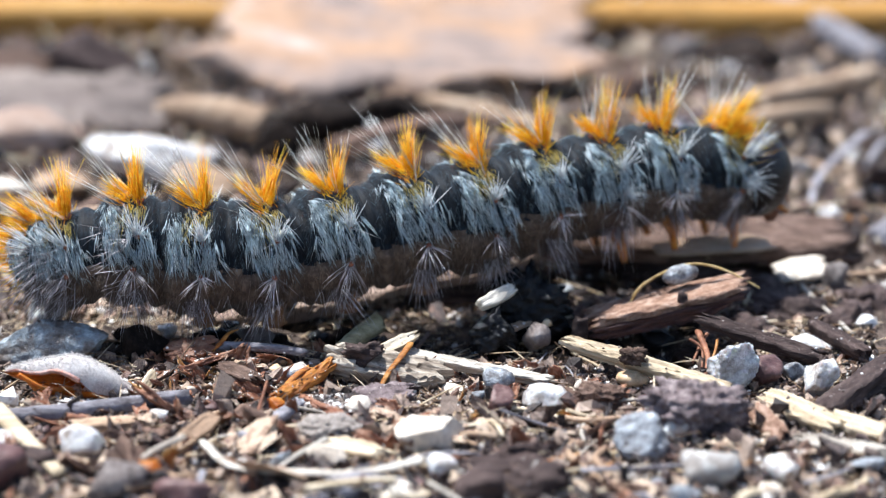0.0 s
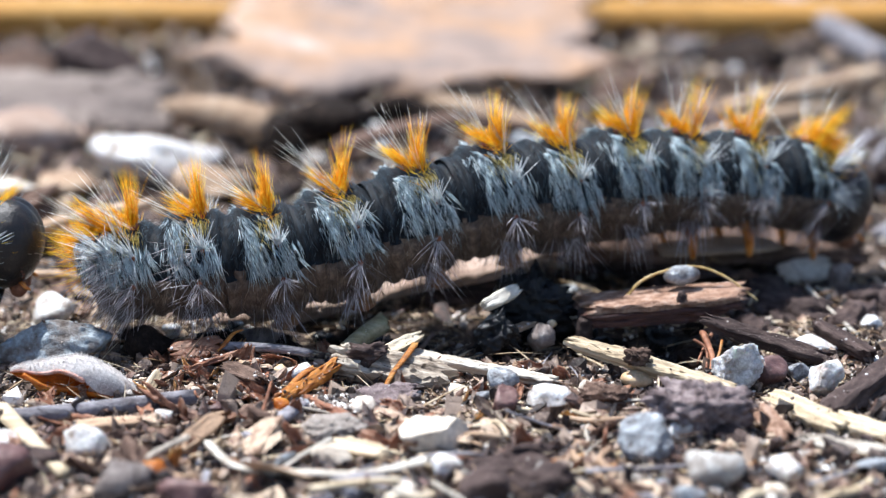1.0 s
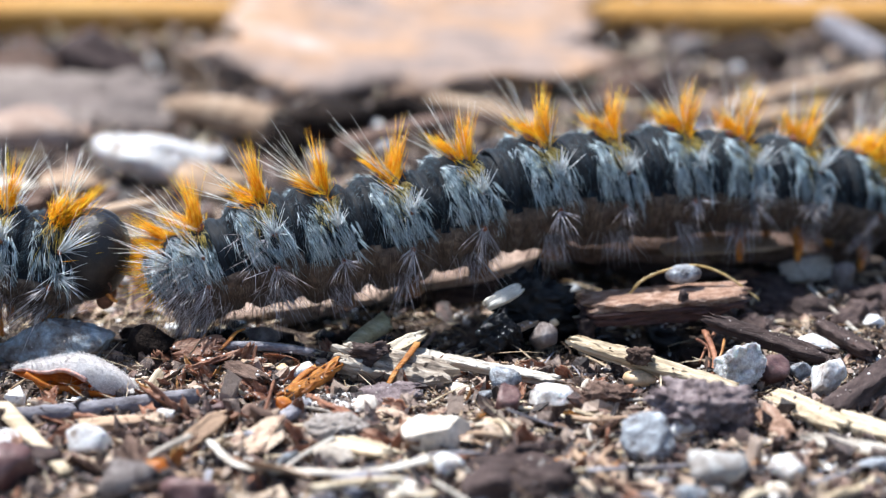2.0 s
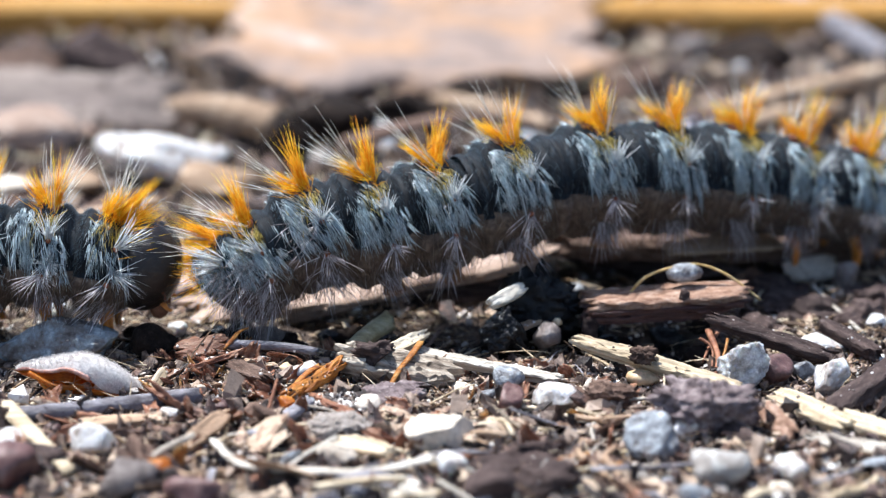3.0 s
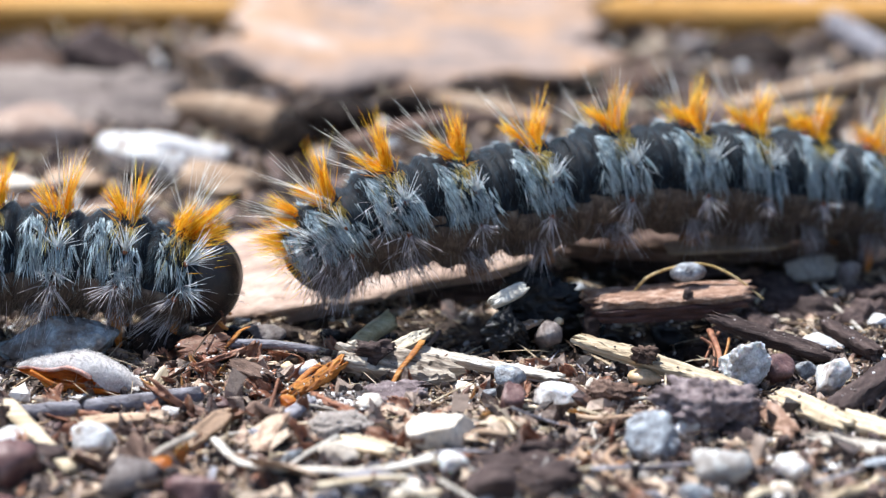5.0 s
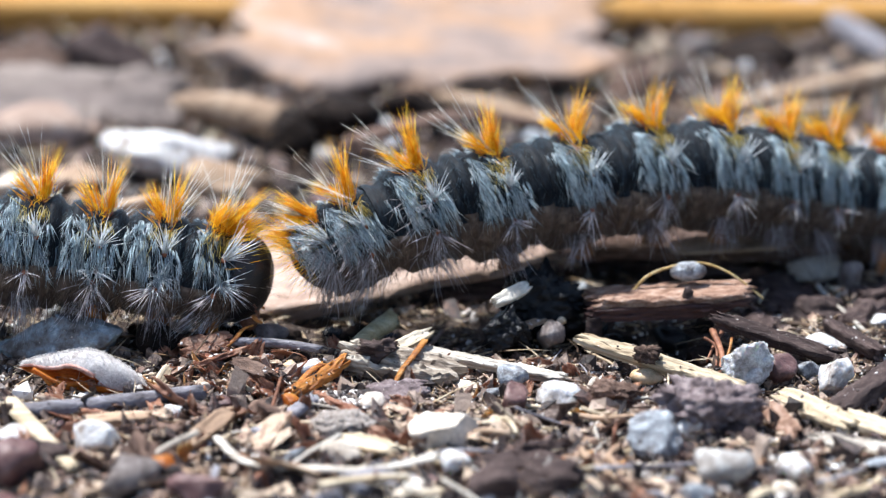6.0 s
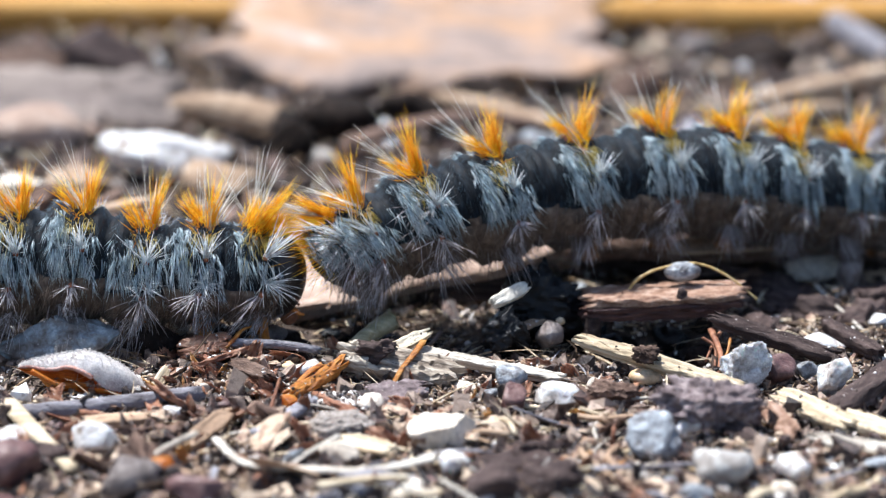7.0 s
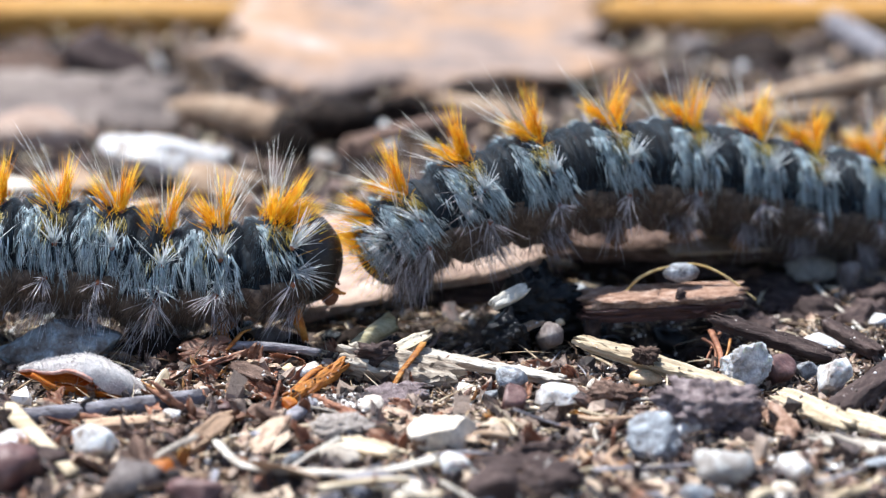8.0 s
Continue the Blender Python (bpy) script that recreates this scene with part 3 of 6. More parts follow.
        c = skin_point(R, -0.1 + g(0.15), side * 2.2, half)
        for _ in range(12):                 # a drooping spray below it
            wx, wl = back * 1.1 + g(0.45), rng.uniform(0.5, 1.15)
            for _ in range(rng.choice((2, 4, 6))):
                v = Vector((wx + g(0.1), side * (0.5 + abs(g(0.2))), -0.8 + g(0.1)))
                s.hair(c + Vector((g(0.3), 0, g(0.1))), v, 2.0 * wl * rng.uniform(0.7, 1.1), 0.015, Vector((g(0.05), 0, -0.15)))
        for _ in range(26):
            v = Vector((back * 1.1 + g(0.5), side * (0.45 + abs(g(0.3))), -0.75 + g(0.3)))
            s.hair(c + Vector((g(0.7), 0, g(0.15))), v, 1.2 * rng.uniform(0.5, 1.15), 0.012, Vector((g(0.08), 0, -0.15)), SHORT)
        if kind == "tail" or R < 2.35 and kind == "abdomen":       # the shaggy hind end
            for _ in range(120 if R < 2.1 else 70):
                a = side * rng.uniform(0.75, 2.2)
                p = skin_point(R, rng.uniform(-1.0, 0.6) * (0.6 if kind == "tail" else 1), a, half) * 0.97
                oo = Vector((0, math.sin(a), math.cos(a)))
                s.hair(p, oo * (0.7 + g(0.2)) + Vector((-0.9 + g(0.5), 0, -0.2 + g(0.4))), 1.7 * rng.uniform(0.5, 1.15), 0.0135, Vector((0, 0, -0.1)))
    out["lower_star"] = (s, BROWN_HAIR)
    s = Strands()
    for side in (-1, 1):                    # short brown fuzz over the belly's side
        for _ in range(330):
            a = side * rng.uniform(1.55, 2.7)
            p = skin_point(R, rng.uniform(-0.7, 0.7) * half, a, half) * 0.99
            o = Vector((0, math.sin(a), math.cos(a)))
            s.hair(p, o * 0.5 + Vector((-0.3 + g(0.45), 0, -0.8 + g(0.3))), 0.95 * rng.uniform(0.4, 1.3), 0.0095, (0, 0, -0.1), SHORT)
    out["belly_fuzz"] = (s, FUZZ)
    made = {k: v[0].mesh(k, v[1]) for k, v in out.items()}
    spots = [("wart", c * 0.985) for c in w]
    if kind != "tail":                      # the knobs under the tufts
        spots += [("knob", skin_point(R, x, 0, half) * 0.98) for x in (-0.22, 0.34)]
    return made, spots


def bead(name, size):
    bm = bmesh.new()
    bmesh.ops.create_icosphere(bm, subdivisions=2, radius=MM, matrix=Matrix.Diagonal((*size, 1)))
    me = bpy.data.meshes.new(name)
    bm.to_mesh(me)
    bm.free()
    me.materials.append(WART)
    me.polygons.foreach_set("use_smooth", [True] * len(me.polygons))
    return me


def proleg_mesh(name, R, side, length=1.35):
    """A soft stump leg with a swollen foot."""
    verts, faces, n, k = [], [], 9, 14
    base = Vector((0, side * R * 0.42, -R * 0.62))
    for i in range(n + 1):
        t = i / n
        c = base + Vector((0.05 * t, side * 0.25 * t, -length * t))
        r = 0.62 - 0.22 * t + 0.16 * math.exp(-((t - 0.9) / 0.1) ** 2) - 0.03 * math.cos(t * 19)
        if i == n:
            r *= 0.55
        for j in range(k):
            w = 2 * math.pi * j / k
            verts.append((c + Vector((math.cos(w) * r, math.sin(w) * r * 0.85, 0))) * MM)
    for i in range(n):
        for j in range(k):
            m = (j + 1) % k
            faces.append((i * k + m, i * k + j, (i + 1) * k + j, (i + 1) * k + m))
    faces.append(tuple(range(n * k, n * k + k)))
    return mesh_of(name, verts, faces, PROLEG_SKIN)


def true_leg_mesh(name, R, side):
    """A jointed, pointed leg of the thorax."""
    base = Vector((0.1, side * R * 0.45, -R * 0.62))
    pts = [base, base + Vector((0.10, side * 0.35, -0.45)), base + Vector((0.26, side * 0.42, -0.95)), base + Vector((0.5, side * 0.3, -1.85))]
    return stem_mesh(name, LEG_SKIN, pts, 0.48, 0.13, 5, sides=10, flute=0.03)


def head_meshes():
    bm = bmesh.new()
    bmesh.ops.create_uvsphere(bm, u_segments=40, v_segments=26, radius=1.0)
    for v in bm.verts:
        p = v.co
        cleft = 0.07 * math.exp(-(p.y / 0.10) ** 2) * max(p.x * 0.6 + p.z * 0.7, 0)
        k = 1 - cleft
        v.co = Vector((p.x * 1.72, p.y * 1.95, p.z * 2.1)) * k * MM
        if p.z < -0.5:
            v.co.x += 0.25 * MM * (-0.5 - p.z)
    capsule = bpy.data.meshes.new("capsule")
    bm.to_mesh(capsule)
    bm.free()
    capsule.materials.append(CAPSULE)
    capsule.polygons.foreach_set("use_smooth", [True] * len(capsule.polygons))
    mouth = bmesh.new()
    bmesh.ops.create_icosphere(mouth, subdivisions=3, radius=0.42 * MM, matrix=Matrix.Diagonal((1.0, 0.8, 1.2, 1)))
    jaw = bpy.data.meshes.new("jaw")
    mouth.to_mesh(jaw)
    mouth.free()
    jaw.materials.append(RUST)
    feelers = []
    for side in (-1, 1):
        b = Vector((1.15, side * 0.95, -1.35))
        feelers.append(stem_mesh("feeler", LEG_SKIN, [b, b + Vector((0.2, side * 0.08, -0.15)), b + Vector((0.42, side * 0.1, -0.2))], 0.13, 0.06, 3, sides=8, flute=0.02))
    eyes = bmesh.new()
    for side in (-1, 1):
        for i in range(5):
            w = 0.5 * i
            p = Vector((0.92 + 0.3 * math.cos(w), side * 1.42, -0.95 + 0.3 * math.sin(w)))
            bmesh.ops.create_icosphere(eyes, subdivisions=1, radius=0.075 * MM, matrix=Matrix.Translation(p * MM))
    dots = bpy.data.meshes.new("eye_cluster")
    eyes.to_mesh(dots)
    eyes.free()
    dots.materials.append(RUST)
    s, rng = Strands(), random.Random(77)
    for _ in range(12):
        d = Vector((rng.gauss(0.5, 0.6), rng.gauss(0, 0.8), rng.gauss(0.0, 0.7))).normalized()
        p = Vector((d.x * 1.6, d.y * 1.9, d.z * 2.0))
        s.hair(p, d + Vector((0.5, 0, 0.1)), rng.uniform(0.3, 0.8), 0.011)
    return capsule, jaw, feelers, dots, s.mesh("hair_coat", PALE_HAIR)


def build_caterpillar_meshes():
    lib = {}
    for k in SEGMENTS:
        R = GIRTH[k]
        half = {"a9": 1.55, "a8": 1.75, "t1": 1.6}.get(k, 2.35)
        lib[k] = dict(
            back=segment_mesh("back", R, half, -1.62, 1.62, VELVET, k == "a9"),
            belly=segment_mesh("belly", R, half, 1.62, 2 * math.pi - 1.62, BELLY, k == "a9"),
            coat=tufts(R, half, hash_of(k), {"t1": "crest", "t2": "thorax", "t3": "thorax", "a9": "tail"}.get(k, "abdomen")))
        if k in ("t1", "t2", "t3"):
            lib[k]["legs"] = [true_leg_mesh("leg", R, s) for s in (-1, 1)]
        if k in ("a3", "a4", "a5", "a6", "a9"):
            lib[k]["legs"] = [proleg_mesh("proleg", R, s, 1.5 if k != "a9" else 1.0) for s in (-1, 1)]
    lib["head"] = head_meshes()
    lib["wart"], lib["knob"] = bead("wart", (0.15, 0.15, 0.15)), bead("knob", (0.27, 0.45, 0.3))
    return lib


def hash_of(text):
    return sum((i + 1) * ord(c) for i, c in enumerate(text))


HAIR_LABELS = dict(orange_tuft="bright orange bristles", yellow_fringe="dull yellow fringe", long_hairs="long pale hairs",
                   flank_down="silvery blue-grey down", velvet_nap="short blue-black velvet nap", flank_star="pale star of stiff hairs", lower_star="brownish grey drooping hairs", belly_fuzz="short brown fuzz")


def caterpillar(lib, label):
    thing = tagged(new("caterpillar"), label, "caterpillar", "caterpillars walking in a line")
    thing.empty_display_size = 0.004
    parts = {}
    capsule, jaw, feelers, dots, bristles = lib["head"]
    head = part("head", capsule, None, thing, "matt black rounded head")
    for y in (-0.42, 0.42):
        part("jaw", jaw, None, head, "red-brown jaw").location = Vector((1.0, y, -1.75)) * MM
    part("eye_cluster", dots, None, head)
    part("hair_coat", bristles, None, head)
    for f in feelers:
        part("feeler", f, None, head)
    parts["head"] = head
    for k in SEGMENTS:
        seg = part("segment", lib[k]["back"], None, thing, "velvety blue-black body segment")
        part("belly", lib[k]["belly"], None, seg, "grey-brown belly skin")
        hair, spots = lib[k]["coat"]
        for name, me in hair.items():
            part(name, me, None, seg, HAIR_LABELS[name])
        for name, at in spots:
            part(name, lib[name], None, seg, "small red-brown wart").location = at * MM
        for leg in lib[k].get("legs", ()):
            part("leg" if k[0] == "t" else "proleg", leg, None, seg, "orange-brown leg")
        parts[k] = seg
    return thing, parts


LIB = build_caterpillar_meshes()
first = caterpillar(LIB, "hairy black caterpillar with orange tufts, walking ahead over litter")
second = caterpillar(LIB, "hairy black caterpillar with orange tufts, following close behind another")

# ---- litter, piece by piece ----
SHADE_CRUMBS = random.Random(61)
stone("stone", "large mottled blue-grey stone beside the caterpillars' way", -16.9, -1.6, 0.5, (3.2, 1.5, 1.5), MOTTLED_STONE, 11, (0, 4, 3), facets=5, rough=0.14, level=5, category="stone")
stem("twig", "bluish grey bark-covered twig lying on litter", [(-17.41, -9.54, 0.40), (-14.19, -8.38, 0.36), (-10.46, -6.79, 0.32)], 0.453, 0.357, GREY_BARK, 21, "twig")
stem("straw", "flat dry cream straw blade lying on litter", [(-17.93, -9.48, 0.92), (-16.43, -12.03, 0.69), (-14.51, -15.25, 0.36)], 0.462, 0.286, STRAW, 22, "straw", flat=0.45)
stone("pebble", "bright white pebble among litter", -13.97, -12.62, 0.56, (1.07, 0.90, 0.73), WHITE_STONE, 23, (0.00, 0.00, 0.00))
stem("twig", "short dusty brown twig with a broken end", [(-7.64, -11.89, 0.32), (-6.59, -9.68, 0.28), (-5.57, -7.87, 0.42)], 0.354, 0.259, GREY_BARK, 24, "twig")
chip("bract", "rolled orange-brown dry bract on soil", between((-6.45, -6.8, 0.36), (-4.4, -4.1, 0.80), 16), BRACT, 25, (3.5, 0.66, 0.26), "dry bract", curl=-0.45, ragged=0.3, rough=0.25, nx=30, ny=12, bow=0.06)
stem("bract", "rolled orange-brown dry bract on soil", [(-6.45, -6.15, 0.30), (-5.85, -5.35, 0.75), (-5.25, -4.63, 0.9)], 0.13, 0.16, BRACT, 26, "dry bract", flute=0.3, flat=0.6)
stone("resin_crumb", "glassy dark red crumb of resin", -6.57, -7.36, 0.23, (0.43, 0.36, 0.30), BUD_RED, 27, (0.00, 0.00, 0.00), category='resin crumb')
chip("wood_chip", "weathered grey-tan splintered wood chip", between((-4.3, -3.4, 0.85), (0.39, -4.50, 0.30), 22), WEATHERED, 26, (5.14, 1.70, 0.85), "wood chip", ragged=0.14, rough=0.14, nx=34, ny=18)
chip("splinter", "torn golden wood splinter sticking up", between((-2.46, -2.99, 0.85), (-0.75, -1.43, 1.20), 30), STRAW, 27, (2.34, 0.55, 0.30), "wood splinter", ragged=0.3, taper=0.5, curl=0.3)
stem("stalk", "flat golden-brown stalk leaning on a wood chip", [(-2.22, -5.47, 0.24), (-1.84, -4.85, 0.76), (-1.36, -4.22, 1.18), (-0.93, -3.21, 1.45)], 0.13, 0.18, BRACT, 28, "stalk", flat=0.45)
stone("bark_crumb", "dark crumbly lump of bark on a wood chip", -2.83, -3.77, 1.23, (0.85, 0.71, 0.56), DARK_BARK, 128, (0.00, 0.00, 0.00), rough=0.5, facets=2, grit=0.2, category='bark crumb', level=4)
stem("twig", "greenish tan twig stub with a cut end", [(-4.06, -1.10, 0.40), (-3.27, 0.20, 0.64), (-2.40, 1.39, 0.88)], 0.383, 0.485, STUB_WOOD, 29, "twig", hollow=True, flute=0.05)
chip("straw", "long dusty grey-white straw on dark soil", between((-1.05, -1.76, 0.46), (4.95, -4.82, 0.30), 14), GREY_STRAW, 30, (6.7, 0.56, 0.4), "straw", ragged=0.14, taper=0.1, rough=0.12, nx=44, ny=10)
stone("pebble", "rounded grey pebble beside a straw", 2.88, -4.92, 0.50, (0.70, 0.68, 0.65), GREY_STONE, 31, (0.00, 0.00, 0.00))
stone("pebble", "dark round pebble in the litter", 2.86, -7.76, 0.53, (0.78, 0.73, 0.69), BROWN_STONE, 32, (0.00, 0.00, 0.00))
stone("pebble", "clean white angular pebble", 4.77, -7.34, 0.47, (1.02, 0.82, 0.62), WHITE_STONE, 33, (0.00, 0.00, 0.00))
stone("stone", "cream angular stone with a sharp ridge", 0.18, -12.02, 0.76, (1.70, 1.25, 0.99), CREAM_STONE, 34, (0.00, 8.00, 14.00), facets=0, rough=0.05, category='stone', level=5, planes=(((-0.5, -0.15, 0.85), 0.42), ((0.75, -0.6, 0.25), 0.42), ((-0.15, -0.95, -0.1), 0.5), ((0.3, 0.6, 0.8), 0.6), ((0.95, 0.3, 0), 0.75)))
stone("pebble", "white rounded pebble, half sunk in litter", 0.29, -15.04, 0.44, (0.73, 0.65, 0.57), WHITE_STONE, 35, (0.00, 0.00, 0.00))
chip("straw", "cream split straw lying across a hollow", between((6.24, -2.19, 1.10), (12.3, -6.5, 0.55), 24), PALE_WOOD, 36, (7.5, 0.70, 0.5), "straw", ragged=0.16, taper=0.15, rough=0.10, nx=44, ny=12)
stone("bark_crumb", "tiny frayed crumb of bark resting on a straw", 8.64, -4.44, 1.31, (0.56, 0.48, 0.40), BARK, 37, (0.00, 0.00, 0.00), rough=0.5, facets=2, grit=0.3, level=4, category='bark crumb')
stone("seed", "smooth tan seed under a straw", 8.64, -4.42, 0.27, (0.73, 0.54, 0.35), SEED, 38, (0.00, 5.00, 0.00), facets=0, rough=0.03, category='seed')
stone("pebble", "translucent grey quartz pebble", 13.00, -5.03, 1.01, (1.35, 1.33, 1.31), QUARTZ, 39, (10.00, 0.00, 20.00), facets=13, rough=0.16, level=5, grit=0.09)
stone("pebble", "reddish brown pebble against a quartz pebble", 14.42, -4.62, 0.68, (0.73, 0.81, 0.88), BROWN_STONE, 40, (0.00, 0.00, 0.00))
stone("pebble", "dark grey crumb of stone", 15.70, -3.71, 0.43, (0.61, 0.59, 0.56), GREY_STONE, 48, (0.00, 0.00, 0.00))
stone("pebble", "white and grey angular pebble", 16.5, -6.03, 0.8, (0.80, 0.85, 1.10), WHITE_STONE, 41, (0.00, 12.00, 0.00), facets=9, level=4, grit=0.05)
chip("bark_strip", "dark brown strip of bark with a frayed end", between((12.2, -0.7, 1.6), (16.94, -2.44, 0.5), 20), DARK_BARK, 42, (5.3, 0.80, 0.55), "bark chip", ragged=0.28, rough=0.09, nx=30, ny=9)
stem("fibre", "frayed rusty fibre of bark", [(11.86, -3.74, 0.18), (12.09, -2.57, 0.60), (11.88, -0.36, 1.02)], 0.101, 0.151, RUST, 43, "bark fibre")
stem("fibre", "frayed rusty fibre of bark", [(11.49, -2.02, 0.14), (11.87, -1.11, 0.56), (12.31, -0.19, 0.88)], 0.050, 0.101, RUST, 44, "bark fibre")
chip("bark_flake", "pointed red-brown bark flake standing on edge", between((15.25, -0.90, 0.70), (16.59, -2.16, 0.40), 60), RUST, 45, (1.86, 0.70, 0.22), "bark chip")
stone("pebble", "pale sunlit flat stone behind bark strips", 16.94, -0.23, 0.36, (1.14, 0.76, 0.47), WHITE_STONE, 46, (0.00, 0.00, 0.00))
chip("bark_strip", "dark brown strip of bark", between((17.29, 1.74, 0.60), (19.14, -1.71, 0.40), 10), DARK_BARK, 47, (3.92, 0.75, 0.60), "bark chip")
chip("bark_strip", "thick dusty grey-brown bark strip", between((16.16, -9.28, 0.50), (19.99, -3.59, 0.70), -10), DARK_BARK, 49, (6.86, 1.30, 0.80), "bark chip")
stone("bark_lump", "rough purple-brown lump of bark", 10.45, -9.98, 0.96, (2.03, 1.27, 1.25), PURPLE_BARK, 50, (0.00, 0.00, 0.00), rough=0.4, facets=3, grit=0.2, category='bark lump', level=5)
chip("bark_chip", "dusty brown bark scrap leaning on a lump", between((11.23, -10.19, 0.30), (12.69, -12.45, 0.20), 25), DARK_BARK, 51, (2.69, 0.90, 0.40), "bark chip")
stone("stone", "blue-grey rounded stone in litter", 8.48, -12.68, 0.78, (1.26, 1.13, 1.01), GREY_STONE, 52, (0.00, 0.00, 0.00), category='stone', level=4, grit=0.06)
chip("wood_chip", "cream split piece of dry wood", between((14.11, -7.14, 0.40), (16.46, -10.70, 0.40), 20), PALE_WOOD, 53, (4.27, 1.10, 0.60), "wood chip", ragged=0.14, rough=0.07, nx=40, ny=14)
chip("wood_chip", "cream split piece of dry wood", between((16.22, -9.54, 0.40), (18.74, -12.09, 0.40), 15), PALE_WOOD, 54, (3.59, 1.00, 0.60), "wood chip", ragged=0.14, rough=0.07, nx=40, ny=14)
chip("wood_chip", "grey-tan piece of dry wood", between((14.73, -11.96, 0.30), (18.04, -13.55, 0.30), 15), GREY_STRAW, 55, (3.68, 0.90, 0.60), "wood chip", ragged=0.3)
stone("pebble", "pinkish white pebble on litter", 10.76, -15.65, 0.67, (1.31, 1.09, 0.87), MIXED_STONE, 56, (0.00, 0.00, 0.00))
stone("pebble", "bright white pebble on litter", 13.57, -15.46, 0.49, (0.72, 0.68, 0.64), WHITE_STONE, 57, (0.00, 0.00, 0.00))
stone("pebble", "small white pebble on litter", 14.72, -13.34, 0.22, (0.29, 0.29, 0.28), WHITE_STONE, 58, (0.00, 0.00, 0.00))
chip("bark_flake", "tan-brown bark flake tipped on its side", between((13.3, -8.9, 0.55), (14.2, -11.3, 0.25), 35), DUSTY_BARK, 59, (2.5, 0.90, 0.35), "bark chip")
stem("straw", "bent cream straw lying across litter", [(-9.14, -12.81, 0.68), (-7.80, -15.09, 0.54), (-5.35, -15.69, 0.54), (-2.71, -15.84, 0.55), (-0.31, -14.56, 0.60)], 0.17, 0.34, GREY_STRAW, 60, "straw", flat=0.4, flute=0.3, sides=12)
stem("stalk", "short orange stalk in litter", [(3.96, -14.33, 0.18), (5.87, -13.12, 0.20)], 0.180, 0.112, AMBER, 61, "stalk")
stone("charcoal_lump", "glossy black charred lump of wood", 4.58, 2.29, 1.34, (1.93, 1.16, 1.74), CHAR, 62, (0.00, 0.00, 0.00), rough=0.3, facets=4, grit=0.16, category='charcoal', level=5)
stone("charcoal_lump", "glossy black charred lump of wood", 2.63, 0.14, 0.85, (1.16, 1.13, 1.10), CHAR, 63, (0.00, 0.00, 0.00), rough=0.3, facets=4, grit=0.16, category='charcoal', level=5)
chip("flake", "pale cream flake stuck on charcoal", between((2.0, -0.5, 2.25), (3.8, 1.2, 2.6), 45), CREAM_FLAKE, 64, (2.1, 0.62, 0.35), "flake")
stone("pebble", "rough grey-green pebble in a hollow", 4.61, 0.18, 0.57, (0.73, 0.74, 0.74), DULL_STONE, 65, (0.00, 0.00, 0.00))
chip("wood_chip", "tiny tan wood chip on soil", between((3.35, 0.44, 0.80), (4.56, 1.65, 0.90), 0), TAN_WOOD, 66, (1.72, 0.50, 0.20), "wood chip")
stone("grain", "small yellowish grain on soil", 5.21, 1.22, 0.88, (0.23, 0.23, 0.24), SEED, 67, (0.00, 0.00, 0.00), category='grain')
stem("bark_stub", "dark upright stub of bark under a chip", [(6.6, 1.0, -0.5), (6.7, 0.95, 0.4), (6.75, 0.9, 1.25)], 0.42, 0.3, DARK_BARK, 68, "bark stub", flute=0.3)
chip("bark_flake", "torn red-brown flake of bark", between((-11.46, -2.75, 0.90), (-9.51, -2.42, 1.10), 35), RED_FLAKE, 70, (1.99, 1.10, 0.26), "bark chip", ragged=0.4)
chip("bark_flake", "torn purple-brown bark flake", between((-10.56, -4.50, 0.80), (-8.72, -3.03, 1.00), -25), RED_FLAKE, 71, (2.2, 0.8, 0.24), "bark chip", ragged=0.4)
chip("bark_flake", "torn dark flake of bark", between((-9.39, -3.93, 0.80), (-7.32, -5.77, 0.70), 20), BARK, 72, (2.4, 0.7, 0.26), "bark chip", ragged=0.4)
stem("bract", "pointed orange bract standing up", [(-9.60, -2.57, 0.94), (-9.22, -2.30, 1.21), (-8.90, -1.88, 1.49), (-8.52, -1.56, 1.56)], 0.174, 0.075, BRACT, 73, "dry bract", flat=0.5, flute=0.3)
stem("twig", "thin grey-brown twig on litter", [(-9.53, -2.14, 1.00), (-7.53, -2.37, 1.03), (-5.54, -2.64, 0.86)], 0.247, 0.198, GREY_BARK, 74, "twig")
stone("pebble", "white pebble beside an orange bract", -5.85, -3.84, 0.37, (0.76, 0.62, 0.48), WHITE_STONE, 75, (0.00, 0.00, 0.00))
stone("pebble", "smooth tan pebble on soil", -6.79, -3.62, 0.29, (0.47, 0.42, 0.38), SEED, 76, (0.00, 0.00, 0.00))
stone("pebble", "small cream grain on soil", -10.28, -5.75, 0.19, (0.29, 0.27, 0.25), CREAM_STONE, 77, (0.00, 0.00, 0.00))
chip("bud_flake", "pale yellow-green papery flake", between((-12.32, -5.77, 0.20), (-11.97, -4.40, 0.60), 50), STRAW, 78, (1.47, 0.50, 0.15), "flake")
stone("pebble", "dark round pebble in shade", -12.67, -1.07, 0.76, (1.13, 1.06, 0.99), SHADE_HUMUS, 79, (0.00, 0.00, 0.00))
stone("pebble", "grey oval pebble on soil", -8.10, 0.92, 0.45, (1.02, 0.80, 0.58), DULL_STONE, 80, (0.00, 0.00, 0.00))
stone("pebble", "dark red-brown pebble in litter", -11.03, -15.77, 0.53, (0.88, 0.78, 0.68), BUD_RED, 81, (0.00, 0.00, 0.00))
stone("stone", "dark purple-brown stone in litter", -16.74, -15.89, 0.79, (1.20, 1.11, 1.02), BROWN_STONE, 82, (0.00, 0.00, 0.00), category='stone')
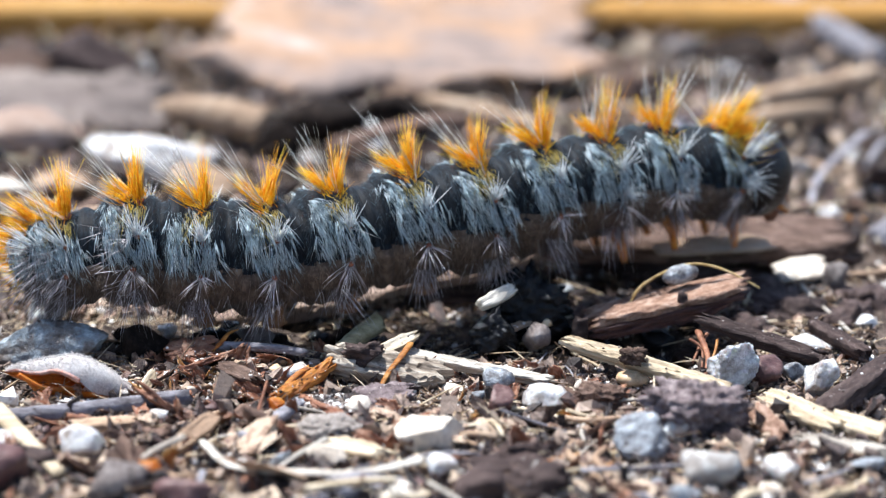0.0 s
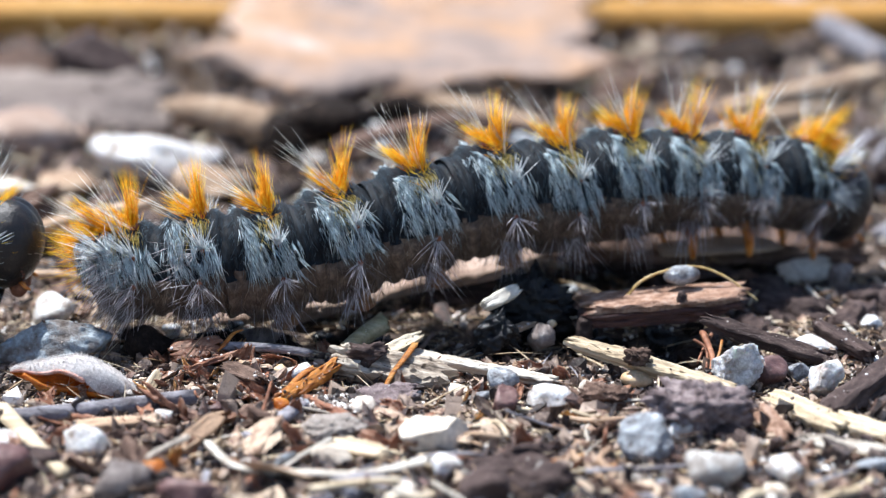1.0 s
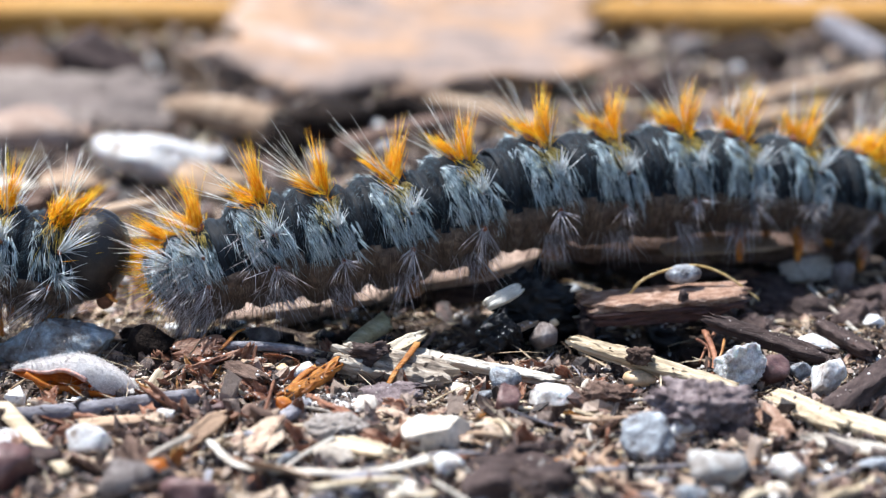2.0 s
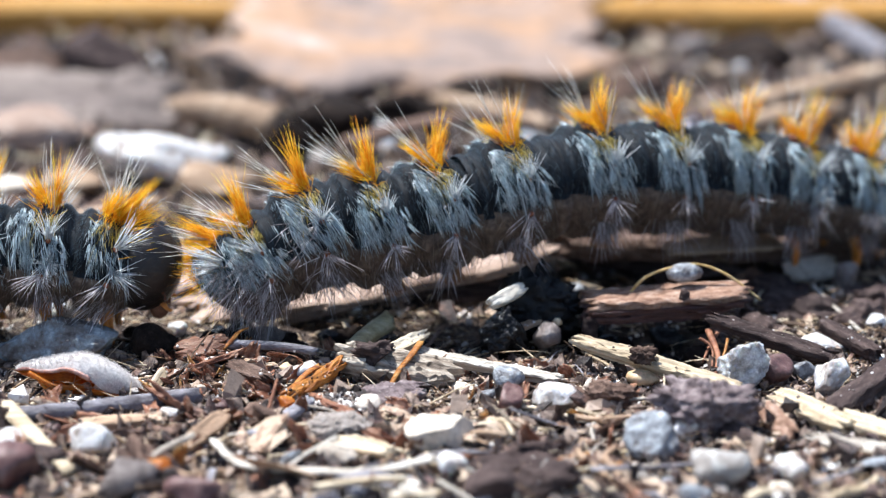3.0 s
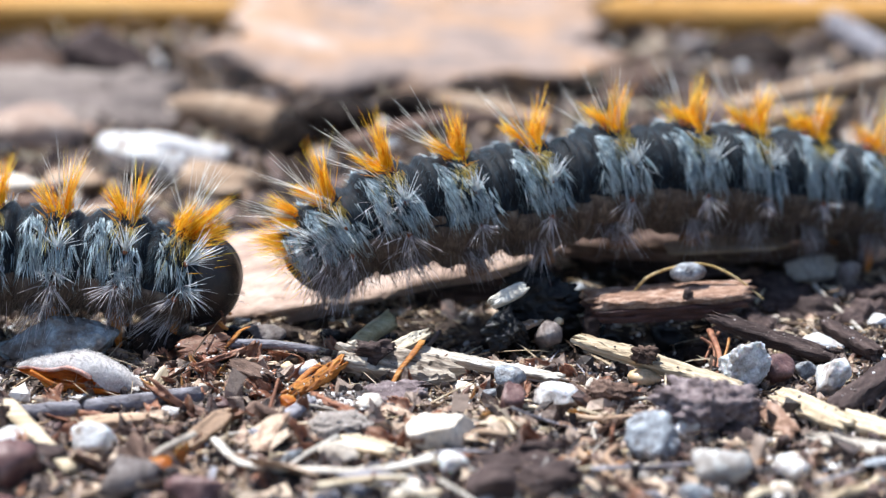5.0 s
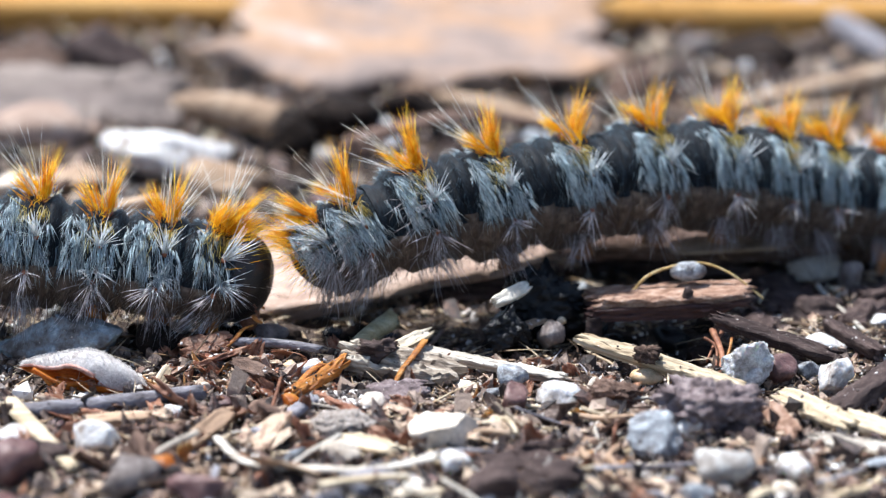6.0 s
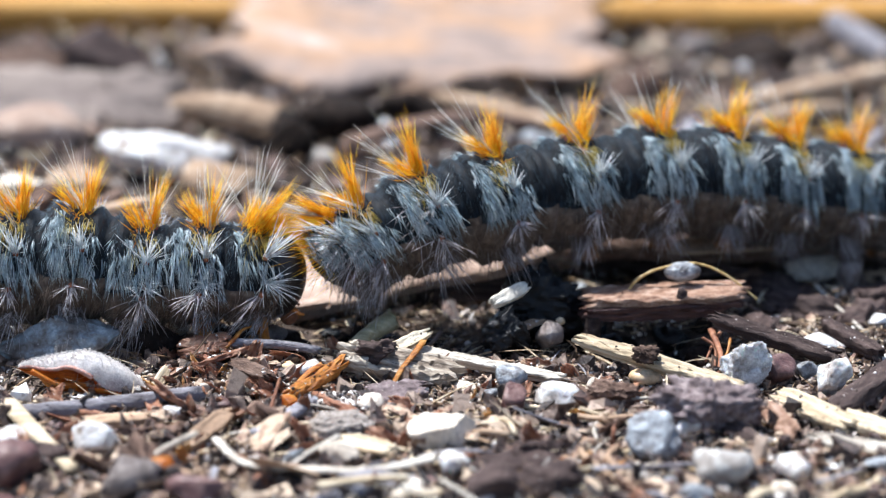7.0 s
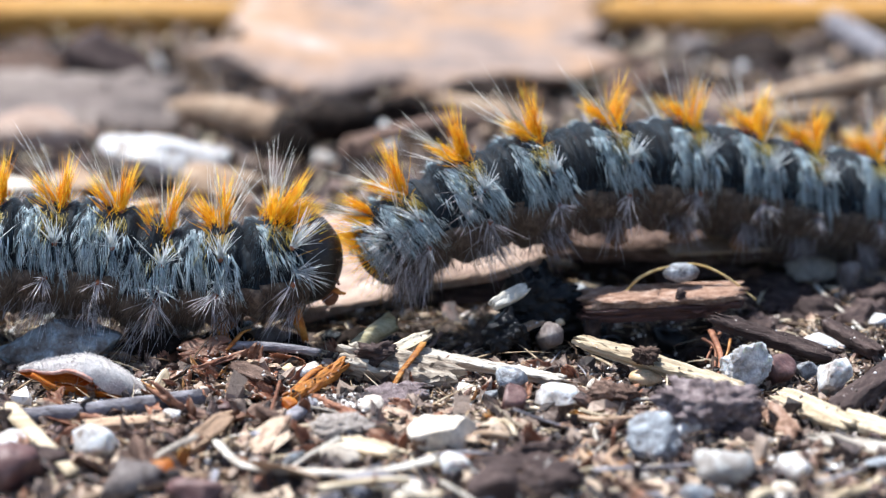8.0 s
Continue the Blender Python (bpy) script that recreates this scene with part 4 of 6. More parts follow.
stone("stone", "pale grey-brown stone in the litter", -12.09, -16.94, 0.74, (1.41, 1.19, 0.97), DULL_STONE, 83, (0.00, 0.00, 0.00), category='stone')
stone("pebble", "white pebble in the litter", -17.34, -12.09, 0.40, (0.73, 0.62, 0.52), WHITE_STONE, 84, (0.00, 0.00, 0.00))
stone("stone", "dark maroon stone in litter", -9.40, -18.00, 0.60, (1.18, 0.98, 0.78), BROWN_STONE, 85, (0.00, 0.00, 0.00), category='stone')
stem("stalk", "thin bent rust-brown stalk", [(-7.43, -10.39, 0.18), (-7.16, -8.81, 0.57), (-6.96, -6.60, 0.96)], 0.095, 0.071, RUST, 86, "stalk")
chip("wood_chip", "tan curled wood shaving on litter", between((-10.23, -12.83, 0.40), (-8.87, -10.14, 0.70), 20), TAN_WOOD, 87, (3.03, 0.80, 0.30), "wood chip", curl=0.2)
chip("bark_chip", "tan and brown bark scrap", between((-14.63, -10.32, 0.40), (-12.15, -9.80, 0.40), 10), TAN_WOOD, 88, (2.53, 0.70, 0.30), "bark chip")
chip("bark_plate", "pinkish tan inner bark plate, lying as a ramp", between((-12.8, 7.7, 0.1), (5.4, 13.1, 2.35), 3), PINK_BARK, 90, (18.6, 11.0, 0.6), "bark plate", ragged=0.14, rough=0.12, ny=14)
# Dark lumps added to bring this shaded stretch of soil down in tone.
for x, y, k in ((14.6, 3.8, 1.2), (17.0, 5.4, 1.5), (19.6, 4.6, 1.3), (15.6, 7.6, 1.6), (20.6, 7.4, 1.5)):
    stone("bark_lump", "dark lump of bark added to darken shaded soil", x, y, ground_z(x, y) + 0.1, (k * 1.3, k, k * 0.55), DARK_BARK, 700 + int(x * 10), (0, 0, 30 * x), rough=0.4, facets=3, grit=0.15, category="bark lump", level=4)
stone("bark_lump", "dark lump of humus under a bark plate", 0.5, 8.6, 0.8, (3.5, 3.0, 1.3), DARK_BARK, 190, rough=0.3, category="bark lump")
chip("bark_plate", "brown bark plate lying behind a hollow", between((4.2, 10.0, 2.5), (21.5, 15.4, 0.5), 4), BARK, 91, (17.6, 5.4, 1.1), "bark plate", ragged=0.2, rough=0.12)
stone("bark_lump", "dark lump of humus under a bark plate", 10.5, 11.5, 0.7, (5.0, 2.6, 1.2), DARK_BARK, 191, rough=0.3, category="bark lump")
chip("leaf_flake", "pale tan curled leaf flake", between((10.6, 8.0, 2.2), (16.5, 10.2, 1.9), 12), TAN_WOOD, 92, (6.0, 1.6, 0.2), "leaf flake", curl=0.2)
chip("bark_flake", "pale pinkish flake of bark", between((16.80, 10.21, 0.40), (19.19, 10.68, 0.60), 25), CREAM_STONE, 93, (2.45, 1.50, 0.30), "bark flake")
stem("stalk", "thin pale stalk on dark ground", [(17.60, 7.21, 0.70), (18.31, 4.74, 0.39), (19.19, 1.93, 0.10)], 0.129, 0.103, GREY_STRAW, 94, "stalk")
stone("pebble", "grey pebble beside the bark plate", 19.38, 8.36, 0.76, (0.68, 0.83, 0.98), DULL_STONE, 95, (0.00, 0.00, 0.00))
chip("bark_plate", "large pinkish tan slab of pine bark leaning on litter", pose(-1.6 * MM, 57.6 * MM, 3.6 * MM, 14, 1, -2), SLAB_BARK, 100, (23.0, 23.0, 1.6), "bark plate", ragged=0.24, nx=30, ny=16, rough=0.1)
# Near-black lump added where the slab throws its shade.
stone("bark_lump", "near-black lump standing for the shade under a slab", -1.0, 55.5, 0.2, (9.0, 4.5, 1.0), SHADE_HUMUS, 101, (0, 0, 4), rough=0.3, level=4, category="bark lump")
stem("straw", "long golden straw lying flat", [(-60, 68.0, 1.1), (-20, 66.5, 1.1), (30, 66.0, 1.1), (75, 67.0, 1.1)], 1.75, 1.75, YELLOW_WOOD, 102, "straw")
stone("stone", "white sunlit stone with a tan underside", -15.26, 29.31, 1.31, (4.49, 2.68, 1.70), WHITE_STONE, 103, (0.00, 12.00, 0.00), facets=8, level=4, category='stone')
stem("twig", "thick tan broken twig on litter", [(-15.6, 39.6, 1.3), (-12.6, 38.4, 1.3), (-9.4, 36.2, 1.1)], 1.0, 1.35, TAN_WOOD, 104, "twig")
chip("bark_plate", "greyish tan bark plate lying flat in litter", pose(-22.5 * MM, 43 * MM, 0.9 * MM, 10, 2, 8), PLATE_BARK, 114, (13.0, 9.0, 0.9), "bark plate", ragged=0.3, rough=0.2)
stone("bark_lump", "dark brown lump of bark on litter", -22.06, 52.58, 1.46, (3.47, 2.19, 1.90), DARK_BARK, 105, (0.00, 0.00, 0.00), rough=0.3, category='bark lump')
stone("bark_lump", "tan brown lump of bark on litter", -27.01, 51.43, 1.16, (2.72, 2.12, 1.51), BARK, 106, (0.00, 0.00, 0.00), rough=0.3, category='bark lump')
stem("twig", "pale grey twig on litter", [(24.6, 76.0, 1.6), (26.6, 66.5, 1.3), (29.6, 54.5, 0.9)], 0.85, 0.95, GREY_BARK, 107, "twig")
stem("twig", "long tan twig on litter", [(16.81, 40.17, 0.96), (21.41, 44.23, 1.10), (27.71, 48.69, 1.24)], 0.643, 0.785, TAN_WOOD, 108, "twig")
stone("pebble", "pale grey pebble on litter", 16.7, 57.5, 0.9, (1.25, 1.2, 1.15), DULL_STONE, 109, (0.00, 0.00, 0.00))
stem("twig", "reddish tan twig in shade", [(-0.14, 43.75, 0.86), (2.94, 41.37, 0.84), (6.37, 37.67, 0.72)], 0.601, 0.534, TAN_WOOD, 110, "twig")
stone("pebble", "dark grey pebble on litter", -0.88, 52.40, 1.31, (1.09, 1.40, 1.71), GREY_STONE, 111, (0.00, 0.00, 0.00))
# Its near-black colour paints the shade below the slab's right edge.
stone("bark_lump", "near-black lump standing for shade by a slab edge", 6.02, 51.09, 0.87, (2.72, 1.92, 1.13), SHADE_HUMUS, 112, (0.00, 0.00, 0.00), rough=0.3, category='bark lump')
stem("fibre", "frayed rusty fibre of bark", [(11.81, -2.75, 0.14), (11.92, -1.59, 0.65), (11.40, -1.19, 0.96)], 0.050, 0.075, RUST, 143, "bark fibre")
stem("fibre", "frayed rusty fibre of bark", [(11.97, -3.12, 0.14), (12.39, -2.34, 0.65), (12.63, -1.34, 0.96)], 0.050, 0.075, AMBER, 144, "bark fibre")
chip("bark_flake", "dusty purple-brown flake of bark", between((-3.20, -6.74, 0.30), (-0.93, -6.32, 0.40), 25), PURPLE_BARK, 145, (2.30, 1.20, 0.30), "bark chip", ragged=0.4)
stone("soil_clod", "pale sandy clump of soil and grit", -4.24, -10.40, 0.30, (1.35, 1.05, 0.5), SANDY, 146, (0.00, 0.00, 0.00), rough=0.3, facets=2, grit=0.06, category='soil clod', level=5)
chip("bark_flake", "torn tan flake of bark", between((-5.34, -6.74, 0.30), (-3.60, -8.82, 0.20), -20), RED_FLAKE, 147, (2.72, 0.90, 0.25), "bark chip", ragged=0.4)
stone("bark_crumb", "reddish brown crumb of bark", 6.91, -7.21, 0.47, (1.07, 0.84, 0.62), BARK, 148, (0.00, 0.00, 0.00), rough=0.4, facets=2, grit=0.18, category='bark crumb', level=5)
stone("pebble", "cream rounded pebble on soil", 6.37, -6.32, 0.40, (0.48, 0.50, 0.52), CREAM_STONE, 149, (0.00, 0.00, 0.00))
stone("stone", "pale pinkish lump of bark behind the way", -23.6, 36.0, 1.0, (3.2, 2.48, 1.5), PINK_BARK, 150, (0.00, 0.00, 0.00), category='stone')
stone("bark_lump", "tan lump of bark behind the way", -12.00, 25.93, 0.74, (2.6, 1.64, 1.1), TAN_WOOD, 151, (0.00, 0.00, 0.00), rough=0.3, category='bark lump')
stone("pebble", "pale rounded stone on dark litter", -4.64, 32.23, 0.77, (1.45, 1.23, 1.00), BARK, 152, (0.00, 0.00, 0.00))
# Near-black lumps put the slab's shade into colour.
stone("bark_lump", "near-black lump standing for shade before a slab", -5.78, 37.15, 1.20, (2.82, 2.19, 1.55), SHADE_HUMUS, 153, (0.00, 0.00, 0.00), rough=0.3, category='bark lump')
stone("bark_lump", "near-black lump standing for shade before a slab", -8.80, 32.03, 1.16, (1.45, 1.47, 1.50), SHADE_HUMUS, 154, (0.00, 0.00, 0.00), rough=0.3, category='bark lump')
stone("bark_lump", "dark brown lump of rotten bark", 20.38, 56.12, 1.04, (3.17, 2.26, 1.36), SHADE_HUMUS, 155, (0.00, 0.00, 0.00), rough=0.3, category='bark lump')
stone("bark_lump", "brown lump of bark on litter", 11.56, 47.41, 0.99, (2.66, 1.97, 1.29), BARK, 156, (0.00, 0.00, 0.00), rough=0.3, category='bark lump')
stone("pebble", "white pebble in shade under the way", -17.59, 3.84, 0.69, (1.20, 1.05, 0.90), WHITE_STONE, 157, (0.00, 0.00, 0.00))
stone("pebble", "small white pebble under the way", -12.05, 2.12, 0.31, (0.46, 0.43, 0.40), WHITE_STONE, 158, (0.00, 0.00, 0.00))
# More near-black lumps in place of shade on the litter.
stone("bark_lump", "near-black lump standing for shade on the litter", -2.32, 39.01, 1.08, (2.52, 1.96, 1.40), SHADE_HUMUS, 160, (0.00, 0.00, 0.00), rough=0.3, category='bark lump')
stone("bark_lump", "near-black lump standing for shade on the litter", 1.96, 45.54, 0.79, (2.63, 1.82, 1.02), SHADE_HUMUS, 161, (0.00, 0.00, 0.00), rough=0.3, category='bark lump')
stone("wood_lump", "pale tan lump of wood behind the way", -19.85, 25.75, 0.57, (2.00, 1.37, 0.74), TAN_WOOD, 162, (0.00, 0.00, 0.00), rough=0.3, category='wood lump')
stone("stone", "pale cream stone behind the way", -23.02, 24.45, 0.61, (1.68, 1.24, 0.79), CREAM_STONE, 163, (0.00, 0.00, 0.00), category='stone')
stone("pebble", "pale pinkish stone in the litter", -4.12, -13.47, 0.41, (0.90, 0.72, 0.54), CREAM_STONE, 164, (0.00, 0.00, 0.00))
stem("straw", "pale split straw on litter", [(-4.81, -17.70, 0.66), (-3.11, -17.19, 0.73), (-1.38, -16.89, 0.70)], 0.281, 0.216, STRAW, 165, "straw", flat=0.5)
chip("wood_chip", "pale torn shaving of wood on litter", between((-4.17, -12.34, 0.40), (-2.11, -13.44, 0.40), 20), STRAW, 166, (2.34, 0.80, 0.20), "wood chip", ragged=0.35, curl=0.2)
stone("stone", "dark purple-brown stone in the litter", 1.89, -17.68, 0.65, (1.18, 1.01, 0.85), DARK_BARK, 170, (0.00, 0.00, 0.00), category='stone')
stone("bark_crumb", "dark crumb of humus in the litter", 3.72, -13.34, 0.36, (1.01, 0.74, 0.47), DARK_BARK, 171, (0.00, 0.00, 0.00), rough=0.5, facets=2, grit=0.2, category='bark crumb', level=4)
stone("bark_lump", "dark lump of bark in the litter", 3.93, -16.68, 0.52, (1.30, 0.99, 0.68), DARK_BARK, 173, (0.00, 0.00, 0.00), rough=0.4, grit=0.15, category='bark lump', level=4)

# Charred crumbs; their black also stands for the shade under the walkers.
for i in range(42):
    x, y, k = SHADE_CRUMBS.uniform(-7.5, 8.5), SHADE_CRUMBS.uniform(0.0, 3.6), SHADE_CRUMBS.uniform(0.35, 0.8)
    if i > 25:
        x, y = SHADE_CRUMBS.uniform(-14.5, -6.0), SHADE_CRUMBS.uniform(-0.6, 2.4)
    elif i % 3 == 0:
        x = SHADE_CRUMBS.uniform(6.2, 12.0)
    stone("charcoal_crumb", "black charred crumb that also stands for the shade of a hollow", x, y, ground_z(x, y) + 0.3 * k, (k * 1.2, k, k * 0.8), CHAR if i % 2 else SHADE_HUMUS, 500 + i, (0, 0, 40 * i), rough=0.3, facets=4, grit=0.15, category="charcoal", level=3)

# ---- bud scale ----
def bud_scale():
    """A boat-shaped bud scale with a woolly white back and an amber hollow side."""
    thing = tagged(new("bud_scale"), "woolly white bud scale with an amber hollow side", "bud scale")
    def outline(u):
        """Half-height at u: a long point on one end, a blunt slope on the other."""
        return 1.08 * (max(1 + u, 0) ** 0.72 * 0.86 + 0.02 if u < 0 else 0.88 * max(1 - u ** 1.7, 0) ** 0.75 + 0.02)

    def rim(u):
        """The angle at which the front edge ends: lifted over the opening, tucked under beyond it."""
        t = min(max((u - 0.12) / 0.4, 0), 1)
        return -1.12 - 0.95 * t * t * (3 - 2 * t) - 0.12 * math.sin(u * 9)

    def surface(u, a, grow):
        r = outline(u)
        return Vector((u * 2.8, math.sin(a) * 0.95 * r * grow, math.cos(a) * r * grow + 0.12 * (1 - u * u) - 0.3 * max(u, 0) ** 2))

    def shell(grow, start, a1, name, material):
        verts, faces, n, k = [], [], 40, 30
        for i in range(n + 1):
            u = i / n * 2 - 1
            for j in range(k + 1):
                a0 = rim(u) if start is None else start
                p = surface(u, a0 + (a1 - a0) * j / k, grow)
                verts.append((p + Vector((0, 0, 0.035 * n3(p, 2.2, 4)))) * MM)
        for i in range(n):
            for j in range(k):
                q = i * (k + 1) + j
                faces.append((q, q + 1, q + k + 2, q + k + 1))
        return mesh_of(name, verts, faces, material)

    back = part("back", shell(1.0, None, 2.5, "back", WOOL), None, thing, "woolly white back")
    part("hollow", shell(0.9, -0.6, 4.35, "hollow", BUD_RED), None, thing, "smooth red-amber inner side")
    edge = [surface(u, rim(u), 0.985) for u in (-0.97, -0.8, -0.6, -0.4, -0.2, 0.0, 0.2)]
    part("lip", stem_mesh("lip", BUD_PINK, edge, 0.05, 0.10, 3, flute=0.3), None, thing, "pinkish rolled rim")
    for x0, x1, z0 in ((-2.1, 0.2, -0.12), (-1.7, -0.5, -0.34)):
        part("rib", stem_mesh("rib", BUD_RED, [(x0, -0.5, z0 + 0.25), ((x0 + x1) / 2, -0.72, z0 - 0.12), (x1, -0.55, z0 - 0.1)], 0.09, 0.13, 8, flute=0.25), None, thing)
    s, rng = Strands(), random.Random(5)
    for _ in range(4300):
        u = rng.uniform(-0.98, 0.97)
        a = rng.uniform(rim(u), 2.2)
        o = Vector((0, math.sin(a), math.cos(a)))
        s.hair(surface(u, a, 1.0), o + Vector((rng.gauss(-0.5, 0.6), rng.gauss(0, 0.5), 0)), rng.uniform(0.06, 0.19), 0.0075, (0, 0, 0), SHORT)
    part("wool", s.mesh("wool", WOOL), None, back)
    return thing


BUD_PINK = mat("bud_pink", [(0.35, 0.12, 0.08), (0.58, 0.30, 0.23), (0.72, 0.52, 0.46)], 0.4, 0.6, 0.5, 0.3, 0.0)
WOOL = mat("wool", [(0.66, 0.58, 0.55), (0.82, 0.78, 0.75), (0.92, 0.90, 0.88)], 0.5, 0.8, 0.3, 0.3, 0.1, sheen=0.3, glow=0.3)
bud = bud_scale()
bud.matrix_world = pose(-15.45 * MM, -5.35 * MM, 0.62 * MM, 0, 6, -4)

GOLD_STALK = mat("gold_stalk", [(0.34, 0.20, 0.06), (0.55, 0.38, 0.14), (0.66, 0.52, 0.28)], 0.4, 0.5, 0.3, 0.4, 0.1)

# ---- the loose bark chip and what lies on it ----
def stalked_seed():
    thing = tagged(new("stalked_seed"), "grey seed held by a curved yellow stalk", "seed")
    part("seed", scaled(stone_mesh("seed", GREY_STONE, 121, 0, 0.05), 0.85, 0.5, 0.45), None, thing)
    part("stalk", stem_mesh("stalk", GOLD_STALK, [(-2.6, -0.2, -0.75), (-1.9, -0.1, -0.1), (-0.8, 0, 0.25), (0.6, 0, 0.35), (1.9, -0.3, -0.15), (3.3, -0.7, -1.3)], 0.07, 0.05, 4), None, thing, "thin yellow stalk")
    return thing


def layered_chip():
    """A bark chip of three split layers."""
    thing = tagged(new("bark_chip"), "reddish brown layered bark chip over a dark hollow", "bark chip")
    # The two lower layers carry the front edge's shade in their colour.
    for name, z, size, mt, sd in (("lower_layer", -0.36, (6.3, 2.3, 0.42), SHADED_RED_BARK, 120), ("middle_layer", -0.02, (6.8, 2.55, 0.36), SHADED_RED_BARK, 124), ("upper_layer", 0.32, (7.0, 2.6, 0.36), DUSTY_BARK, 125)):
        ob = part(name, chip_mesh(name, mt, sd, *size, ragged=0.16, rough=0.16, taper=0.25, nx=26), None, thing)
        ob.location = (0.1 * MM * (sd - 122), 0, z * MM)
    return thing


loose_chip = layered_chip()
crumb_on_chip = tagged(new("bark_crumb", scaled(stone_mesh("bark_crumb", DARK_BARK, 123, 4, 0.3, 2), 0.25, 0.25, 0.45)), "dark crumb of bark on a chip", "bark crumb")
seed_thing = stalked_seed()


# ---- scattered litter ----
def scatter_pieces():
    """Countable small pieces, in a few shapes each, strewn over the ground."""
    rng = random.Random(41)
    stones = []
    for i in range(14):
        mt = (WHITE_STONE if i == 0 else MIXED_STONE, GREY_STONE, BROWN_STONE, MIXED_STONE, CREAM_STONE, MIXED_STONE, GREY_STONE)[i % 7]
        s = rng.uniform(0.75, 1.0)
        me = scaled(stone_mesh("pebble", mt, 200 + i, rng.choice((7, 10, 14)), 0.14, 2), 1.0, s, s * rng.uniform(0.6, 0.9))
        stones.append((me, ("pale", "grey", "brown", "mottled grey", "cream", "mottled grey", "grey")[i % 7]))
    chips = []
    for i in range(14):
        mt, tone = ((BARK, "brown"), (DARK_BARK, "dark brown"), (TAN_WOOD, "tan"), (GREY_BARK, "grey-brown"), (RUST, "rust-red"), (BARK, "brown"), (DARK_BARK, "dark brown"))[i % 7]
        chips.append((chip_mesh("bark_flake", mt, 300 + i, rng.uniform(1.6, 2.8), rng.uniform(0.7, 1.3), rng.uniform(0.2, 0.5), rng.uniform(-0.1, 0.25), 0.4, 10, 5, 0.4, 0.2), tone))
    straws = []
    for i in range(14):
        mt, tone = ((STRAW, "cream"), (GREY_STRAW, "grey"), (TAN_WOOD, "tan"), (BARK, "brown"), (STRAW, "cream"), (GREY_BARK, "grey-brown"), (TAN_WOOD, "tan"))[i % 7]
        L = rng.uniform(1.6, 4.5)
        pts = [(-L / 2, 0, 0), (-L / 6, rng.gauss(0, 0.15), rng.uniform(0, 0.15)), (L / 6, rng.gauss(0, 0.2), rng.uniform(0, 0.2)), (L / 2, rng.gauss(0, 0.25), 0)]
        r = rng.uniform(0.05, 0.15)
        straws.append((stem_mesh("straw", mt, pts, r, r * rng.uniform(0.6, 1), 400 + i, 7, 0.15, steps=3, flat=rng.choice((0.5, 0.8, 1))), tone))

    def near(y):
        return 0.55 if -8 < y < 2.5 else 1.0

    def place():
        # thick in front of the way, looser behind it
        while True:
            if rng.random() < 0.8:
                y = rng.uniform(-21, 1.0)
                x = rng.uniform(-19, 19) * (1 + y / 160)
            else:
                y = 3 + 33 * rng.random() ** 1.2
                x = rng.uniform(-21, 21) * (1 + y / 105)
            hollow = -9.5 < x < -6.3 and -16.5 < y < -12 or 11 < x < 17.5 and -12.5 < y < -2 or 15.5 < x < 21 and 1.5 < y < 10 or -1.2 < x < 8 and -0.2 < y < 4.5 or 6 < x < 18.5 and -4 < y < 1.5 or -8 < x < -0.5 and -6.5 < y < -0.5
            if not hollow and abs(y - track_y(x)) > 1.5 and not (-19.5 < x < -11.5 and -9.5 < y < 1) and not (-26 < x < -8 and 17 < y < 46) and not (-14 < x < 6 and 2 < y < 17):
                return x, y

    for _ in range(190):
        x, y = place()
        k = rng.lognormvariate(-1.05, 0.42) * (1 + max(y, 0) / 16)
        me, tone = rng.choice(stones)
        ob = tagged(new("pebble", me), tone + " pebble lying in the litter", "pebble", "pebbles in the litter")
        ob.matrix_world = pose(x * MM, y * MM, (ground_z(x, y) + 0.35 * k) * MM, rng.uniform(-25, 25), rng.uniform(-25, 25), rng.uniform(0, 360)) @ Matrix.Scale(k, 4)
    for _ in range(70):
        x, y = place()
        k = rng.lognormvariate(-0.25, 0.35) * (1 + max(y, 0) / 14) * near(y)
        me, tone = rng.choice(chips)
        if y > 4 and tone == "rust-red":
            me, tone = chips[1]
        ob = tagged(new("bark_flake", me), tone + " flake of bark lying in the litter", "bark flake", "bark flakes in the litter")
        ob.matrix_world = pose(x * MM, y * MM, (ground_z(x, y) + 0.22 * k) * MM, rng.gauss(0, 30), rng.gauss(0, 22), rng.uniform(0, 360)) @ Matrix.Scale(k, 4)
    curls = [(chip_mesh("bark_flake", mt, 340 + i, rng.uniform(1.4, 2.4), rng.uniform(0.7, 1.2), 0.12, rng.uniform(0.3, 0.7), 0.45, 12, 8, 0.6, 0.3, rng.uniform(-0.1, 0.25)), tone)
             for i, (mt, tone) in enumerate(((RED_FLAKE, "rust-red"), (BARK, "brown"), (TAN_WOOD, "tan"), (RED_FLAKE, "red-brown"), (DUSTY_BARK, "dusty tan"), (AMBER, "amber")))]
    for i in range(55):
        x, y = place()
        if i < 40:                      # most of them near the way
            while not (-7 < y < 0.5):
                x, y = place()
        k = rng.uniform(0.3, 0.6)
        me, tone = rng.choice(curls)
        ob = tagged(new("bark_flake", me), "curled " + tone + " flake of bark in the litter", "bark flake", "bark flakes in the litter")
        ob.matrix_world = pose(x * MM, y * MM, (ground_z(x, y) + 0.3 * k) * MM, rng.gauss(0, 50), rng.gauss(0, 35), rng.uniform(0, 360)) @ Matrix.Scale(k, 4)
    for i in range(150):                # torn red-brown flakes heaped beside the way and before it
        x, y = (rng.uniform(-12.3, -6.5), rng.uniform(-6.6, -1.2)) if i < 75 else (rng.uniform(-18, 8), rng.uniform(-18, -2.2))
        k = rng.uniform(0.28, 0.62) * (1 if y > -8 else 1.4)
